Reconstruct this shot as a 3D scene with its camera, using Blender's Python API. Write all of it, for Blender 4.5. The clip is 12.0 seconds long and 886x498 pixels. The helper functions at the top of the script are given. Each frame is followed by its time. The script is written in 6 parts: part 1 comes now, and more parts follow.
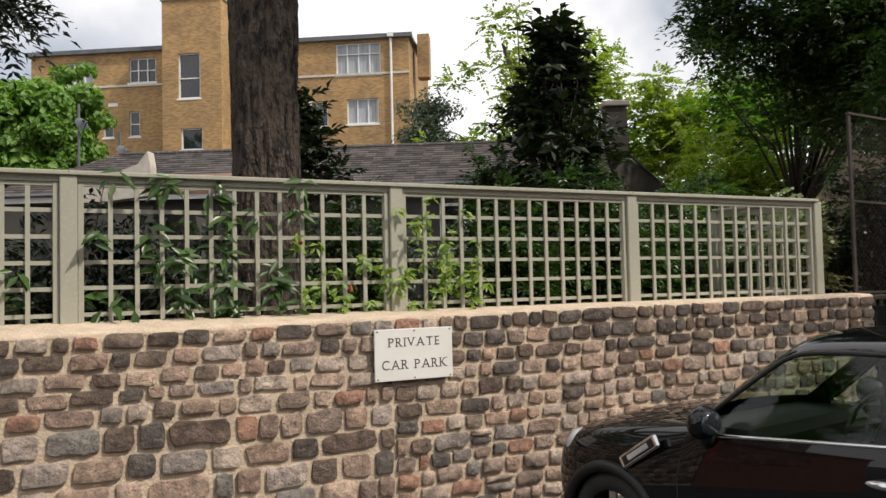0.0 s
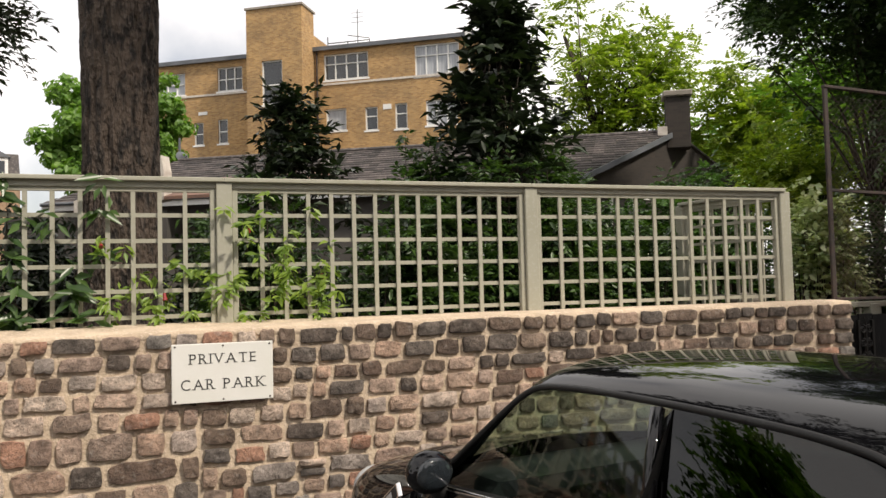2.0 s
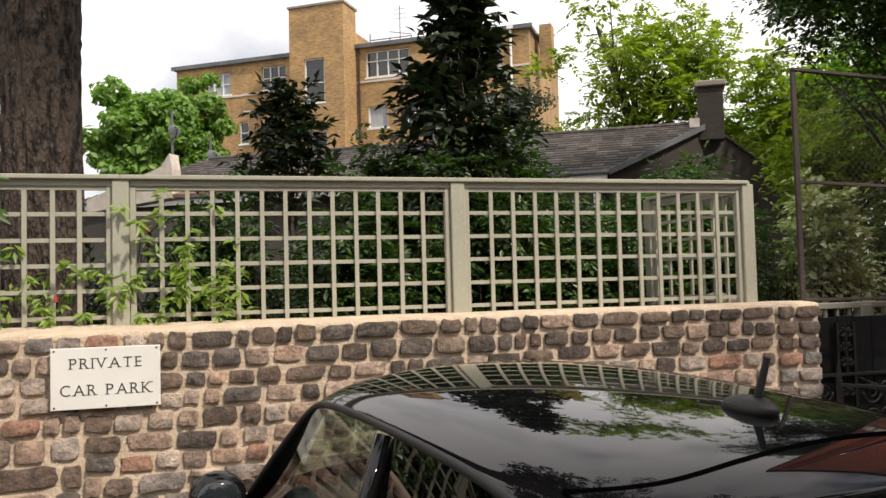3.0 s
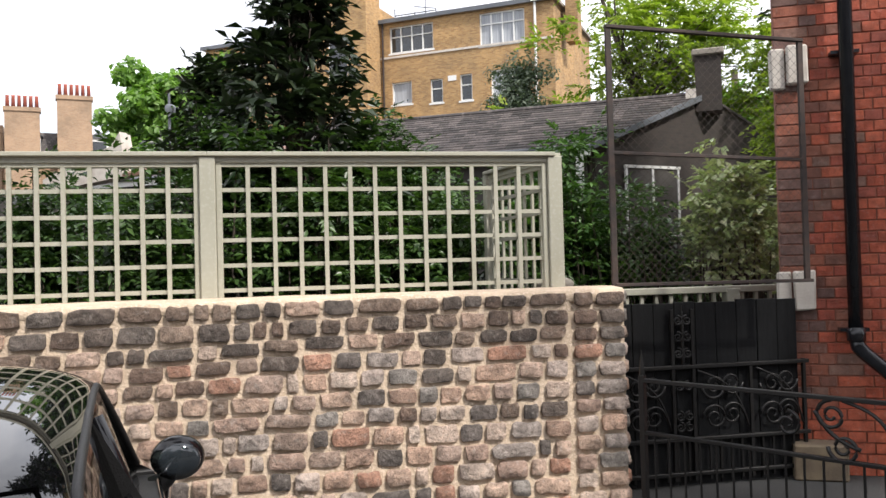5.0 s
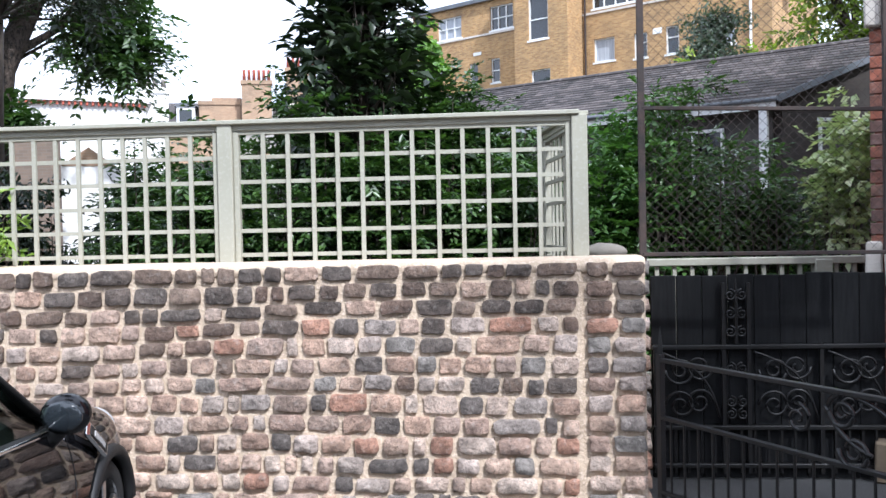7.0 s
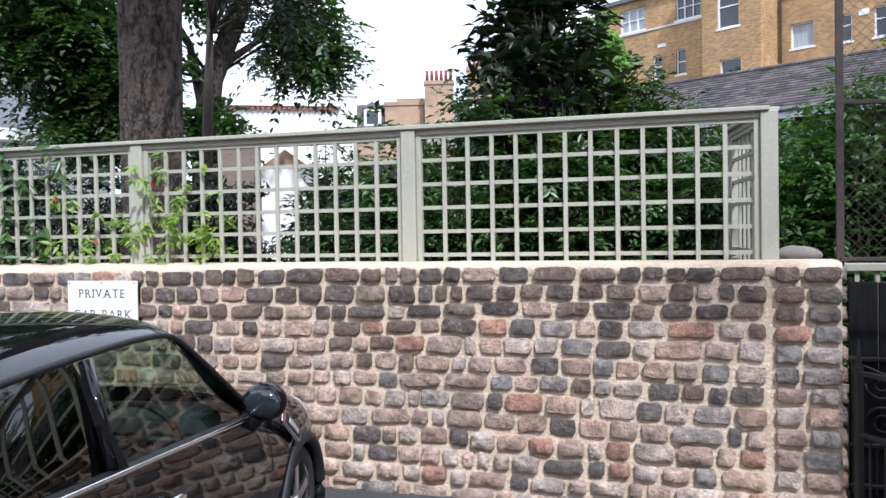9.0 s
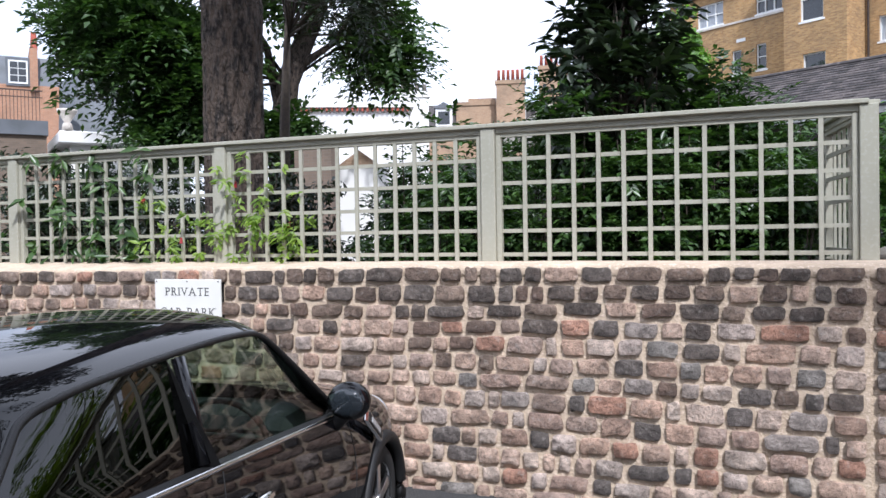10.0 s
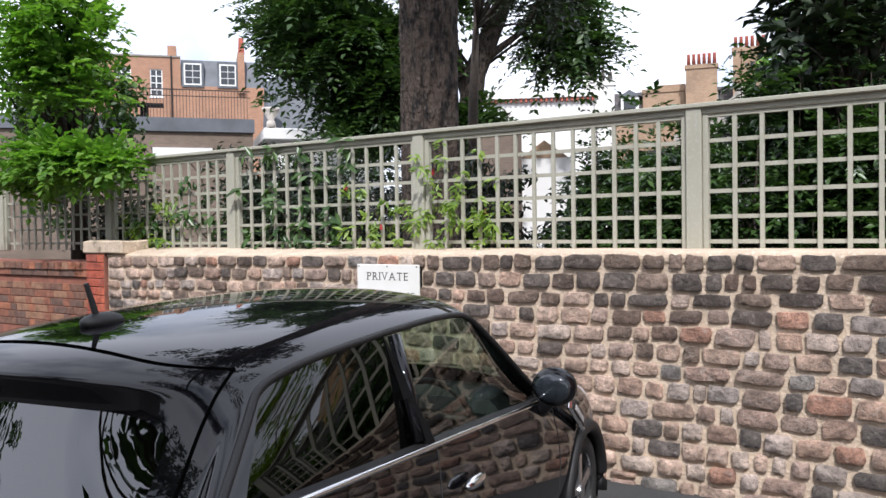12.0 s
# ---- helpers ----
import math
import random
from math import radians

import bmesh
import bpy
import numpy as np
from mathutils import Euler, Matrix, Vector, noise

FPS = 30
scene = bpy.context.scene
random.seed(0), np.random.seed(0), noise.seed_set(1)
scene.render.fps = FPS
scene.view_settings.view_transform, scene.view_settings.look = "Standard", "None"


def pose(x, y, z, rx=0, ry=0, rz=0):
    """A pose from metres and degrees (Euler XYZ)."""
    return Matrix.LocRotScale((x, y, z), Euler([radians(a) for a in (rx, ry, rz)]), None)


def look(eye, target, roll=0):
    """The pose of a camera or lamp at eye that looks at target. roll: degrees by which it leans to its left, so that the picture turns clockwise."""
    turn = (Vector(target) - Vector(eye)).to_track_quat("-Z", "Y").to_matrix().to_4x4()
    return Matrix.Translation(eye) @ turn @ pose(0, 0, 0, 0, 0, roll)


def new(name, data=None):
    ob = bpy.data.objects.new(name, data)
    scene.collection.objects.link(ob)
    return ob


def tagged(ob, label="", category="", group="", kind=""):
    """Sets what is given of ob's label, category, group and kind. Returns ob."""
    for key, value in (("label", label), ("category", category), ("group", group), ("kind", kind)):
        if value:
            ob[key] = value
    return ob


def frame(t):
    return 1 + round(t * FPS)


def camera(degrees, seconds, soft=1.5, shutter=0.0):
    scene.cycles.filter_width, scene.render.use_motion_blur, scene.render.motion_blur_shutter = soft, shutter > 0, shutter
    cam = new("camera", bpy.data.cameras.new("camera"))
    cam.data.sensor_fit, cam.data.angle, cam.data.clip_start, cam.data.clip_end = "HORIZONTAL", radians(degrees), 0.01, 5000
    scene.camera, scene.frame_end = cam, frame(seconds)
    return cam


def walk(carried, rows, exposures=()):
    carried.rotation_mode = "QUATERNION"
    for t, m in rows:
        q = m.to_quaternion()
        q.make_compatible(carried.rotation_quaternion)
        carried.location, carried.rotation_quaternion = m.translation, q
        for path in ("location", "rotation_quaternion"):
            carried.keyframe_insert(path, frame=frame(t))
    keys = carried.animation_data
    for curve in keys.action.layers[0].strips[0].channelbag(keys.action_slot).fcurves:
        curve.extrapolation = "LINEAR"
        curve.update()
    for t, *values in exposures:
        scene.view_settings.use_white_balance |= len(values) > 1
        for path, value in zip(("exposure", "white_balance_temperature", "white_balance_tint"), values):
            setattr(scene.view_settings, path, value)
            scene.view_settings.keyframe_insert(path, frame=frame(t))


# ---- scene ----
cam = camera(56.5, 12.0)
METRES, EYE, TILT, LEAN, TURN = 6.9, 1.68, 0.0, 0.0, -27.0
ROWS = [
    (0.0, 0.0, 0.0, 0.0, 0.06, 2.46, 1.33),
    (0.5, 0.0649, 0.0436, 0.001, 1.48, 2.48, 1.37),
    (1.0, 0.129, 0.0793, 0.0038, 3.2, 2.57, 1.41),
    (1.5, 0.1937, 0.1077, 0.0043, 5.44, 2.69, 1.47),
    (2.0, 0.2593, 0.1342, -0.0008, 7.9, 2.76, 1.5),
    (2.5, 0.3229, 0.1705, -0.0004, 10.08, 2.78, 1.5),
    (4.5, 0.5882, 0.3075, 0.0007, 15.68, 1.66, 1.55),
    (5.0, 0.6498, 0.3474, -0.0017, 16.05, 1.16, 1.51),
    (5.5, 0.7069, 0.3802, -0.0023, 16.82, 0.75, 1.46),
    (6.0, 0.7569, 0.4109, -0.0038, 20.04, -0.33, 1.34),
    (6.5, 0.7927, 0.4412, -0.0018, 24.6, -1.21, 1.23),
    (7.0, 0.8211, 0.4519, -0.0017, 31.47, -1.16, 1.17),
    (7.5, 0.8342, 0.4502, 0.0009, 39.5, -1.05, 1.08),
    (9.5, 0.8212, 0.4462, 0.0028, 45.27, -1.16, 0.93),
    (10.0, 0.8147, 0.4464, 0.0022, 48.75, -1.09, 0.93),
    (10.5, 0.8099, 0.4437, 0.0004, 53.58, -1.01, 0.89),
    (11.0, 0.8053, 0.4409, -0.0015, 57.2, -0.97, 0.86),
    (11.5, 0.7994, 0.4404, -0.0029, 59.68, -1.14, 0.85),
    (12.0, 0.7975, 0.4393, -0.0034, 61.3, -1.46, 0.85),
]
walk(cam, [(t, pose(0, 0, EYE, TILT, LEAN, TURN) @ pose(METRES * x, METRES * y, METRES * z, 90 + pitch, roll, yaw)) for t, x, y, z, yaw, pitch, roll in ROWS],
     exposures=[(0.0, -0.1, 6700, 10), (0.5, -0.2, 6800, 10), (1.0, -0.18, 6900, 10), (1.5, -0.08, 7000, 10), (2.0, 0.06, 7000, 11), (2.5, 0.12, 7000, 12), (4.5, 0.36, 6600, 11), (5.5, 0.72, 6050, 12), (6.5, 0.92, 5500, 12), (7.5, 0.76, 5450, 11), (9.5, 0.54, 5500, 13), (10.5, 0.37, 5700, 13), (12.0, 0.36, 5850, 13)])


# ---- world, sun ----
world = bpy.data.worlds.new("world")
scene.world = world
world.use_nodes = True
wn, wl = world.node_tree.nodes, world.node_tree.links
SUN_AZ, SUN_EL = 56.0, 48.0      # degrees: the sun stands towards +x, turned by SUN_AZ to -y
sky = wn.new("ShaderNodeTexSky")
sky.sky_type, sky.sun_disc = "NISHITA", False
sky.sun_elevation, sky.sun_rotation = radians(SUN_EL), radians(90 + SUN_AZ)
sky.air_density, sky.dust_density = 1.0, 2.0
cloud_co = wn.new("ShaderNodeTexCoord")
cloud = wn.new("ShaderNodeTexNoise")
cloud.inputs["Scale"].default_value, cloud.inputs["Detail"].default_value = 2.2, 7
ramp = wn.new("ShaderNodeValToRGB")
ramp.color_ramp.elements[0].position, ramp.color_ramp.elements[1].position = 0.30, 0.52
mixc = wn.new("ShaderNodeMixRGB")
mixc.inputs[2].default_value = (12.3, 12.3, 12.7, 1)
wl.new(cloud_co.outputs["Generated"], cloud.inputs["Vector"])
wl.new(cloud.outputs["Fac"], ramp.inputs["Fac"])
wl.new(ramp.outputs["Color"], mixc.inputs[0])
wl.new(sky.outputs["Color"], mixc.inputs[1])
wl.new(mixc.outputs["Color"], wn["Background"].inputs["Color"])
wn["Background"].inputs["Strength"].default_value = 0.10
sun = new("sun", bpy.data.lights.new("sun", "SUN"))
sun.data.energy, sun.data.angle, sun.data.color = 3.5, radians(2.5), (1.0, 0.94, 0.85)
ca, sa, ce, se = math.cos(radians(SUN_AZ)), math.sin(radians(SUN_AZ)), math.cos(radians(SUN_EL)), math.sin(radians(SUN_EL))
sun.matrix_world = look((30 * ca * ce, -30 * sa * ce, 30 * se), (0, 0, 0))


# ---- materials ----
def mat(name, c1, c2=None, rough=0.8, metal=0.0, scale=8.0, bump=0.3, fine=60.0, c3=None, spread=0.0, spec=0.5, depth=0.01, coat=0.0, island=False, stretch=(1, 1, 1)):
    """Two-scale procedural surface: broad mottling c1..c2, fine grain c3, relief, and a tone of its own for every piece."""
    m = bpy.data.materials.new(name)
    m.use_nodes = True
    n, l = m.node_tree.nodes, m.node_tree.links
    b = n["Principled BSDF"]
    b.inputs["Roughness"].default_value, b.inputs["Metallic"].default_value = rough, metal
    b.inputs["Specular IOR Level"].default_value = spec
    b.inputs["Coat Weight"].default_value = coat
    c2 = c2 or tuple(v * 0.75 for v in c1)
    co = n.new("ShaderNodeTexCoord")
    mp = n.new("ShaderNodeMapping")
    mp.inputs["Scale"].default_value = stretch
    geo = n.new("ShaderNodeNewGeometry")
    l.new(geo.outputs["Position"], mp.inputs["Vector"])
    n1 = n.new("ShaderNodeTexNoise")
    n1.inputs["Scale"].default_value, n1.inputs["Detail"].default_value = scale, 6
    n2 = n.new("ShaderNodeTexNoise")
    n2.inputs["Scale"].default_value, n2.inputs["Detail"].default_value = fine, 4
    l.new(mp.outputs["Vector"], n1.inputs["Vector"]), l.new(mp.outputs["Vector"], n2.inputs["Vector"])
    r1 = n.new("ShaderNodeValToRGB")
    r1.color_ramp.elements[0].position, r1.color_ramp.elements[1].position = 0.35, 0.65
    r1.color_ramp.elements[0].color, r1.color_ramp.elements[1].color = (*c1, 1), (*c2, 1)
    l.new(n1.outputs["Fac"], r1.inputs["Fac"])
    out = r1.outputs["Color"]
    if c3:
        r2 = n.new("ShaderNodeValToRGB")
        r2.color_ramp.elements[0].position, r2.color_ramp.elements[1].position = 0.52, 0.7
        l.new(n2.outputs["Fac"], r2.inputs["Fac"])
        mx = n.new("ShaderNodeMixRGB")
        mx.inputs[2].default_value = (*c3, 1)
        l.new(r2.outputs["Color"], mx.inputs[0]), l.new(out, mx.inputs[1])
        out = mx.outputs["Color"]
    if spread:
        hsv = n.new("ShaderNodeHueSaturation")
        mr = n.new("ShaderNodeMapRange")
        mr.inputs["To Min"].default_value, mr.inputs["To Max"].default_value = 1 - spread, 1 + spread
        if island:
            l.new(geo.outputs["Random Per Island"], mr.inputs["Value"])
        else:
            oi = n.new("ShaderNodeObjectInfo")
            l.new(oi.outputs["Random"], mr.inputs["Value"])
        l.new(mr.outputs["Result"], hsv.inputs["Value"]), l.new(out, hsv.inputs["Color"])
        out = hsv.outputs["Color"]
    l.new(out, b.inputs["Base Color"])
    if bump:
        bp = n.new("ShaderNodeBump")
        bp.inputs["Strength"].default_value, bp.inputs["Distance"].default_value = bump, depth
        l.new(n2.outputs["Fac"], bp.inputs["Height"]), l.new(bp.outputs["Normal"], b.inputs["Normal"])
    return m


def palette(name, colours, rough=0.85, bump=0.6, fine=45.0, island=False, value=0.15, speck=(0.02, 0.02, 0.02), amount=0.5):
    """Stones or bricks: each piece takes one colour of the list by its own random number, then mottling and pits."""
    m = mat(name, (0.5, 0.5, 0.5), rough=rough, bump=bump, fine=fine, depth=0.016)
    n, l = m.node_tree.nodes, m.node_tree.links
    b = n["Principled BSDF"]
    rnd = n.new("ShaderNodeNewGeometry").outputs["Random Per Island"] if island else n.new("ShaderNodeObjectInfo").outputs["Random"]
    cr = n.new("ShaderNodeValToRGB")
    cr.color_ramp.interpolation = "CONSTANT"
    el = cr.color_ramp.elements
    while len(el) < len(colours):
        el.new(0.5)
    for i, c in enumerate(colours):
        el[i].position = i / len(colours)
    for i, c in enumerate(colours):
        el[i].color = (*c, 1)
    l.new(rnd, cr.inputs["Fac"])
    pos = n.new("ShaderNodeNewGeometry")
    broad, pits = n.new("ShaderNodeTexNoise"), n.new("ShaderNodeTexNoise")
    broad.inputs["Scale"].default_value, broad.inputs["Detail"].default_value = 13, 8
    pits.inputs["Scale"].default_value, pits.inputs["Detail"].default_value = 58, 9
    pits.inputs["Roughness"].default_value = 0.8
    l.new(pos.outputs["Position"], broad.inputs["Vector"]), l.new(pos.outputs["Position"], pits.inputs["Vector"])
    hsv = n.new("ShaderNodeHueSaturation")
    mr = n.new("ShaderNodeMapRange")
    mr.inputs["From Min"].default_value, mr.inputs["From Max"].default_value = 0.3, 0.7
    mr.inputs["To Min"].default_value, mr.inputs["To Max"].default_value = 1 - value * 2, 1 + value * 2
    l.new(broad.outputs["Fac"], mr.inputs["Value"]), l.new(mr.outputs["Result"], hsv.inputs["Value"])
    l.new(cr.outputs["Color"], hsv.inputs["Color"])
    pr = n.new("ShaderNodeValToRGB")
    pr.color_ramp.elements[0].position, pr.color_ramp.elements[1].position = 0.50, 0.66
    pr.color_ramp.elements[1].color = (amount, amount, amount, 1)
    l.new(pits.outputs["Fac"], pr.inputs["Fac"])
    mx = n.new("ShaderNodeMixRGB")
    mx.inputs[2].default_value = (*speck, 1)
    l.new(pr.outputs["Color"], mx.inputs[0]), l.new(hsv.outputs["Color"], mx.inputs[1])
    pale = n.new("ShaderNodeTexNoise")
    pale.inputs["Scale"].default_value, pale.inputs["Detail"].default_value = 31, 5
    shift = n.new("ShaderNodeVectorMath")
    shift.inputs[1].default_value = (7.3, 2.1, 4.7)
    l.new(pos.outputs["Position"], shift.inputs[0]), l.new(shift.outputs[0], pale.inputs["Vector"])
    lr = n.new("ShaderNodeValToRGB")
    lr.color_ramp.elements[0].position, lr.color_ramp.elements[1].position = 0.56, 0.74
    lr.color_ramp.elements[1].color = (0.45 * amount, 0.45 * amount, 0.45 * amount, 1)
    l.new(pale.outputs["Fac"], lr.inputs["Fac"])
    mz = n.new("ShaderNodeMixRGB")
    mz.inputs[2].default_value = (0.55, 0.50, 0.45, 1)
    l.new(lr.outputs["Color"], mz.inputs[0]), l.new(mx.outputs["Color"], mz.inputs[1])
    l.new(mz.outputs["Color"], b.inputs["Base Color"])
    lumps = n.new("ShaderNodeTexNoise")
    lumps.inputs["Scale"].default_value, lumps.inputs["Detail"].default_value = 24, 5
    both = n.new("ShaderNodeMath")
    both.operation, both.inputs[1].default_value = "MULTIPLY_ADD", 1.6
    l.new(pos.outputs["Position"], lumps.inputs["Vector"])
    l.new(lumps.outputs["Fac"], both.inputs[0]), l.new(pits.outputs["Fac"], both.inputs[2])
    bp = n["Bump"]
    l.new(both.outputs[0], bp.inputs["Height"])
    return m


def leaf_mat(name, c1, c2, rough=0.5, trans=0.3):
    """Leaves: a tone per leaf between c1 and c2, glossy above, some light through them."""
    m = bpy.data.materials.new(name)
    m.use_nodes = True
    n, l = m.node_tree.nodes, m.node_tree.links
    b = n["Principled BSDF"]
    geo = n.new("ShaderNodeNewGeometry")
    r = n.new("ShaderNodeValToRGB")
    r.color_ramp.elements[0].color, r.color_ramp.elements[1].color = (*c1, 1), (*c2, 1)
    l.new(geo.outputs["Random Per Island"], r.inputs["Fac"])
    l.new(r.outputs["Color"], b.inputs["Base Color"])
    b.inputs["Roughness"].default_value = rough
    tr = n.new("ShaderNodeBsdfTranslucent")
    br = n.new("ShaderNodeMixRGB")
    br.blend_type, br.inputs[0].default_value, br.inputs[2].default_value = "MULTIPLY", 1.0, (1.6, 1.9, 0.7, 1)
    l.new(r.outputs["Color"], br.inputs[1]), l.new(br.outputs["Color"], tr.inputs["Color"])
    mx = n.new("ShaderNodeMixShader")
    mx.inputs[0].default_value = trans
    l.new(b.outputs["BSDF"], mx.inputs[1]), l.new(tr.outputs["BSDF"], mx.inputs[2])
    l.new(mx.outputs["Shader"], n["Material Output"].inputs["Surface"])
    return m


M = {}
M["mortar"] = mat("lime_mortar", (0.63, 0.505, 0.375), (0.47, 0.37, 0.275), rough=0.95, scale=6, fine=48, c3=(0.70, 0.58, 0.47), bump=0.8, depth=0.012)
STONES = [(0.460, 0.325, 0.248), (0.546, 0.420, 0.340), (0.364, 0.245, 0.184), (0.439, 0.360, 0.308), (0.332, 0.280, 0.248), (0.503, 0.340, 0.253), (0.396, 0.290, 0.235), (0.589, 0.470, 0.386), (0.407, 0.225, 0.156), (0.300, 0.220, 0.175), (0.524, 0.380, 0.299), (0.251, 0.225, 0.202), (0.567, 0.410, 0.317), (0.353, 0.245, 0.193), (0.139, 0.117, 0.104), (0.482, 0.390, 0.336), (0.439, 0.310, 0.235), (0.503, 0.400, 0.331)]
M["stone"] = palette("setts", STONES, bump=1.0, value=0.24, amount=0.75, speck=(0.05, 0.04, 0.035))
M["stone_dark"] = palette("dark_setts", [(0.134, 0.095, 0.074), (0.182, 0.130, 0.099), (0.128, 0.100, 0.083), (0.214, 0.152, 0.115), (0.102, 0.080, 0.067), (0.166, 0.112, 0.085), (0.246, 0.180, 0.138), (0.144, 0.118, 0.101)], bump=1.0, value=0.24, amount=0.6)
M["stone_joined"] = palette("setts_far", STONES, island=True, bump=1.0, value=0.24, amount=0.75, speck=(0.05, 0.04, 0.035))
M["trellis"] = mat("sage_paint", (0.385, 0.375, 0.305), (0.35, 0.34, 0.27), rough=0.6, scale=3, fine=40, bump=0.15, c3=(0.41, 0.40, 0.34), depth=0.004)
M["sign_white"] = mat("white_enamel", (0.80, 0.79, 0.75), (0.76, 0.75, 0.70), rough=0.35, scale=4, bump=0.05)
M["letter"] = mat("sign_letters", (0.05, 0.05, 0.05), rough=0.5, bump=0)
M["asphalt"] = mat("asphalt", (0.055, 0.054, 0.052), (0.04, 0.04, 0.04), rough=0.9, scale=0.8, fine=120, c3=(0.1, 0.1, 0.1), bump=0.6)
M["redbrick"] = palette("red_bricks", [(0.42, 0.092, 0.047), (0.45, 0.108, 0.055), (0.39, 0.085, 0.046), (0.46, 0.115, 0.06), (0.35, 0.082, 0.05), (0.43, 0.096, 0.05), (0.33, 0.085, 0.055)], rough=0.8, bump=0.5, amount=0.35, value=0.16)
M["redjoint"] = mat("dark_joint", (0.30, 0.115, 0.075), (0.20, 0.085, 0.06), rough=0.95, fine=80)
M["iron"] = mat("black_iron", (0.006, 0.006, 0.0065), (0.01, 0.009, 0.008), rough=0.42, bump=0.25, scale=12, depth=0.004)
M["rust"] = mat("rusty_iron", (0.055, 0.035, 0.028), (0.03, 0.024, 0.022), rough=0.75, bump=0.3, scale=15)
M["pipe"] = mat("black_gloss_paint", (0.013, 0.014, 0.018), (0.018, 0.02, 0.024), rough=0.22, bump=0.1, scale=6)
M["boards"] = mat("black_stained_board", (0.0045, 0.0048, 0.0055), (0.010, 0.0105, 0.0115), rough=0.75, spec=0.25, scale=6, stretch=(8, 8, 0.7), bump=0.4)
M["stonewhite"] = mat("white_stone", (0.62, 0.58, 0.52), (0.50, 0.45, 0.40), rough=0.85, scale=7)
M["sandstone"] = mat("tan_sandstone", (0.20, 0.155, 0.10), (0.13, 0.10, 0.07), rough=0.9, scale=7)
M["bark"] = mat("bark", (0.013, 0.010, 0.0085), (0.084, 0.062, 0.048), rough=0.95, scale=15, stretch=(1, 1, 0.42), fine=40, c3=(0.10, 0.08, 0.067), bump=1.0, depth=0.07)
M["bark"].node_tree.nodes["Color Ramp"].color_ramp.elements[0].position = 0.40
M["bark"].node_tree.nodes["Color Ramp"].color_ramp.elements[1].position = 0.54
M["twig"] = mat("branch_bark", (0.07, 0.055, 0.04), (0.045, 0.035, 0.03), rough=0.9, scale=14)
M["slate"] = mat("roof_slates", (0.075, 0.066, 0.063), (0.05, 0.045, 0.045), rough=0.8, scale=0.9, fine=7, c3=(0.17, 0.15, 0.14), bump=0.5)
M["glass"] = mat("window_pane", (0.02, 0.025, 0.03), rough=0.06, bump=0, spec=0.8)
M["curtain"] = mat("net_curtain", (0.45, 0.47, 0.50), (0.30, 0.32, 0.35), rough=0.9, scale=3, stretch=(6, 6, 0.2))
M["white"] = mat("white_paint", (0.78, 0.78, 0.76), (0.72, 0.72, 0.70), rough=0.55, scale=1.5, bump=0.05)
M["concrete"] = mat("concrete", (0.30, 0.27, 0.23), (0.22, 0.20, 0.17), rough=0.9, scale=1.5)
M["car"] = mat("black_car_paint", (0.004, 0.004, 0.005), (0.005, 0.005, 0.006), rough=0.02, bump=0, spec=0.45)
M["soil"] = mat("soil", (0.06, 0.045, 0.03), (0.04, 0.03, 0.02), rough=1.0, scale=3)
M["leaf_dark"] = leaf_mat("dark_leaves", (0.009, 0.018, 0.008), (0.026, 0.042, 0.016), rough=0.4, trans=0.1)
# low end near black: shade between the sprigs is put into the tones
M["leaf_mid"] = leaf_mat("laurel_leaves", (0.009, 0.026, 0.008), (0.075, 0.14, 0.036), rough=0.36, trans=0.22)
# lighter copy of the laurel for the gate, sunlight put into its green
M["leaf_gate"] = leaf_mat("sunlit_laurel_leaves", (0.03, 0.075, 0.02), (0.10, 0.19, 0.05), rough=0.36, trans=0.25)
M["leaf_light"] = leaf_mat("light_leaves", (0.09, 0.185, 0.033), (0.18, 0.30, 0.06), trans=0.35)
M["leaf_lime"] = leaf_mat("lime_leaves", (0.12, 0.18, 0.028), (0.30, 0.36, 0.055), trans=0.4)
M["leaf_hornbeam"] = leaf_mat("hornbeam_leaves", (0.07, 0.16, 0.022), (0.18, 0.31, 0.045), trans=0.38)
M["leaf_grey"] = leaf_mat("grey_green_leaves", (0.06, 0.09, 0.06), (0.11, 0.14, 0.10), trans=0.2)
M["leaf_pale"] = leaf_mat("pale_variegated_leaves", (0.34, 0.42, 0.20), (0.72, 0.75, 0.50), trans=0.15)
# darker green for trees standing in shade, the shade being in the colour
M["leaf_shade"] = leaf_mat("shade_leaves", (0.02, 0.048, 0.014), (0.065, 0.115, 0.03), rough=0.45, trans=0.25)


# ---- helpers of this scene ----
def thing(name, label, category, group="", at=None):
    ob = new(name)
    ob.empty_display_size = 0.1
    if at is not None:
        ob.matrix_world = at
    return tagged(ob, label, category, group)


def part(name, bm, material, parent=None, label="", smooth=False):
    me = bpy.data.meshes.new(name)
    if smooth:
        for f in bm.faces:
            f.smooth = True
    bm.to_mesh(me)
    bm.free()
    me.materials.append(material)
    ob = new(name, me)
    ob.parent = parent
    return tagged(ob, label)


def structure(name, bm, material, label, category, smooth=False):
    ob = part(name, bm, material, None, label, smooth)
    return tagged(ob, "", category, "", "structure")


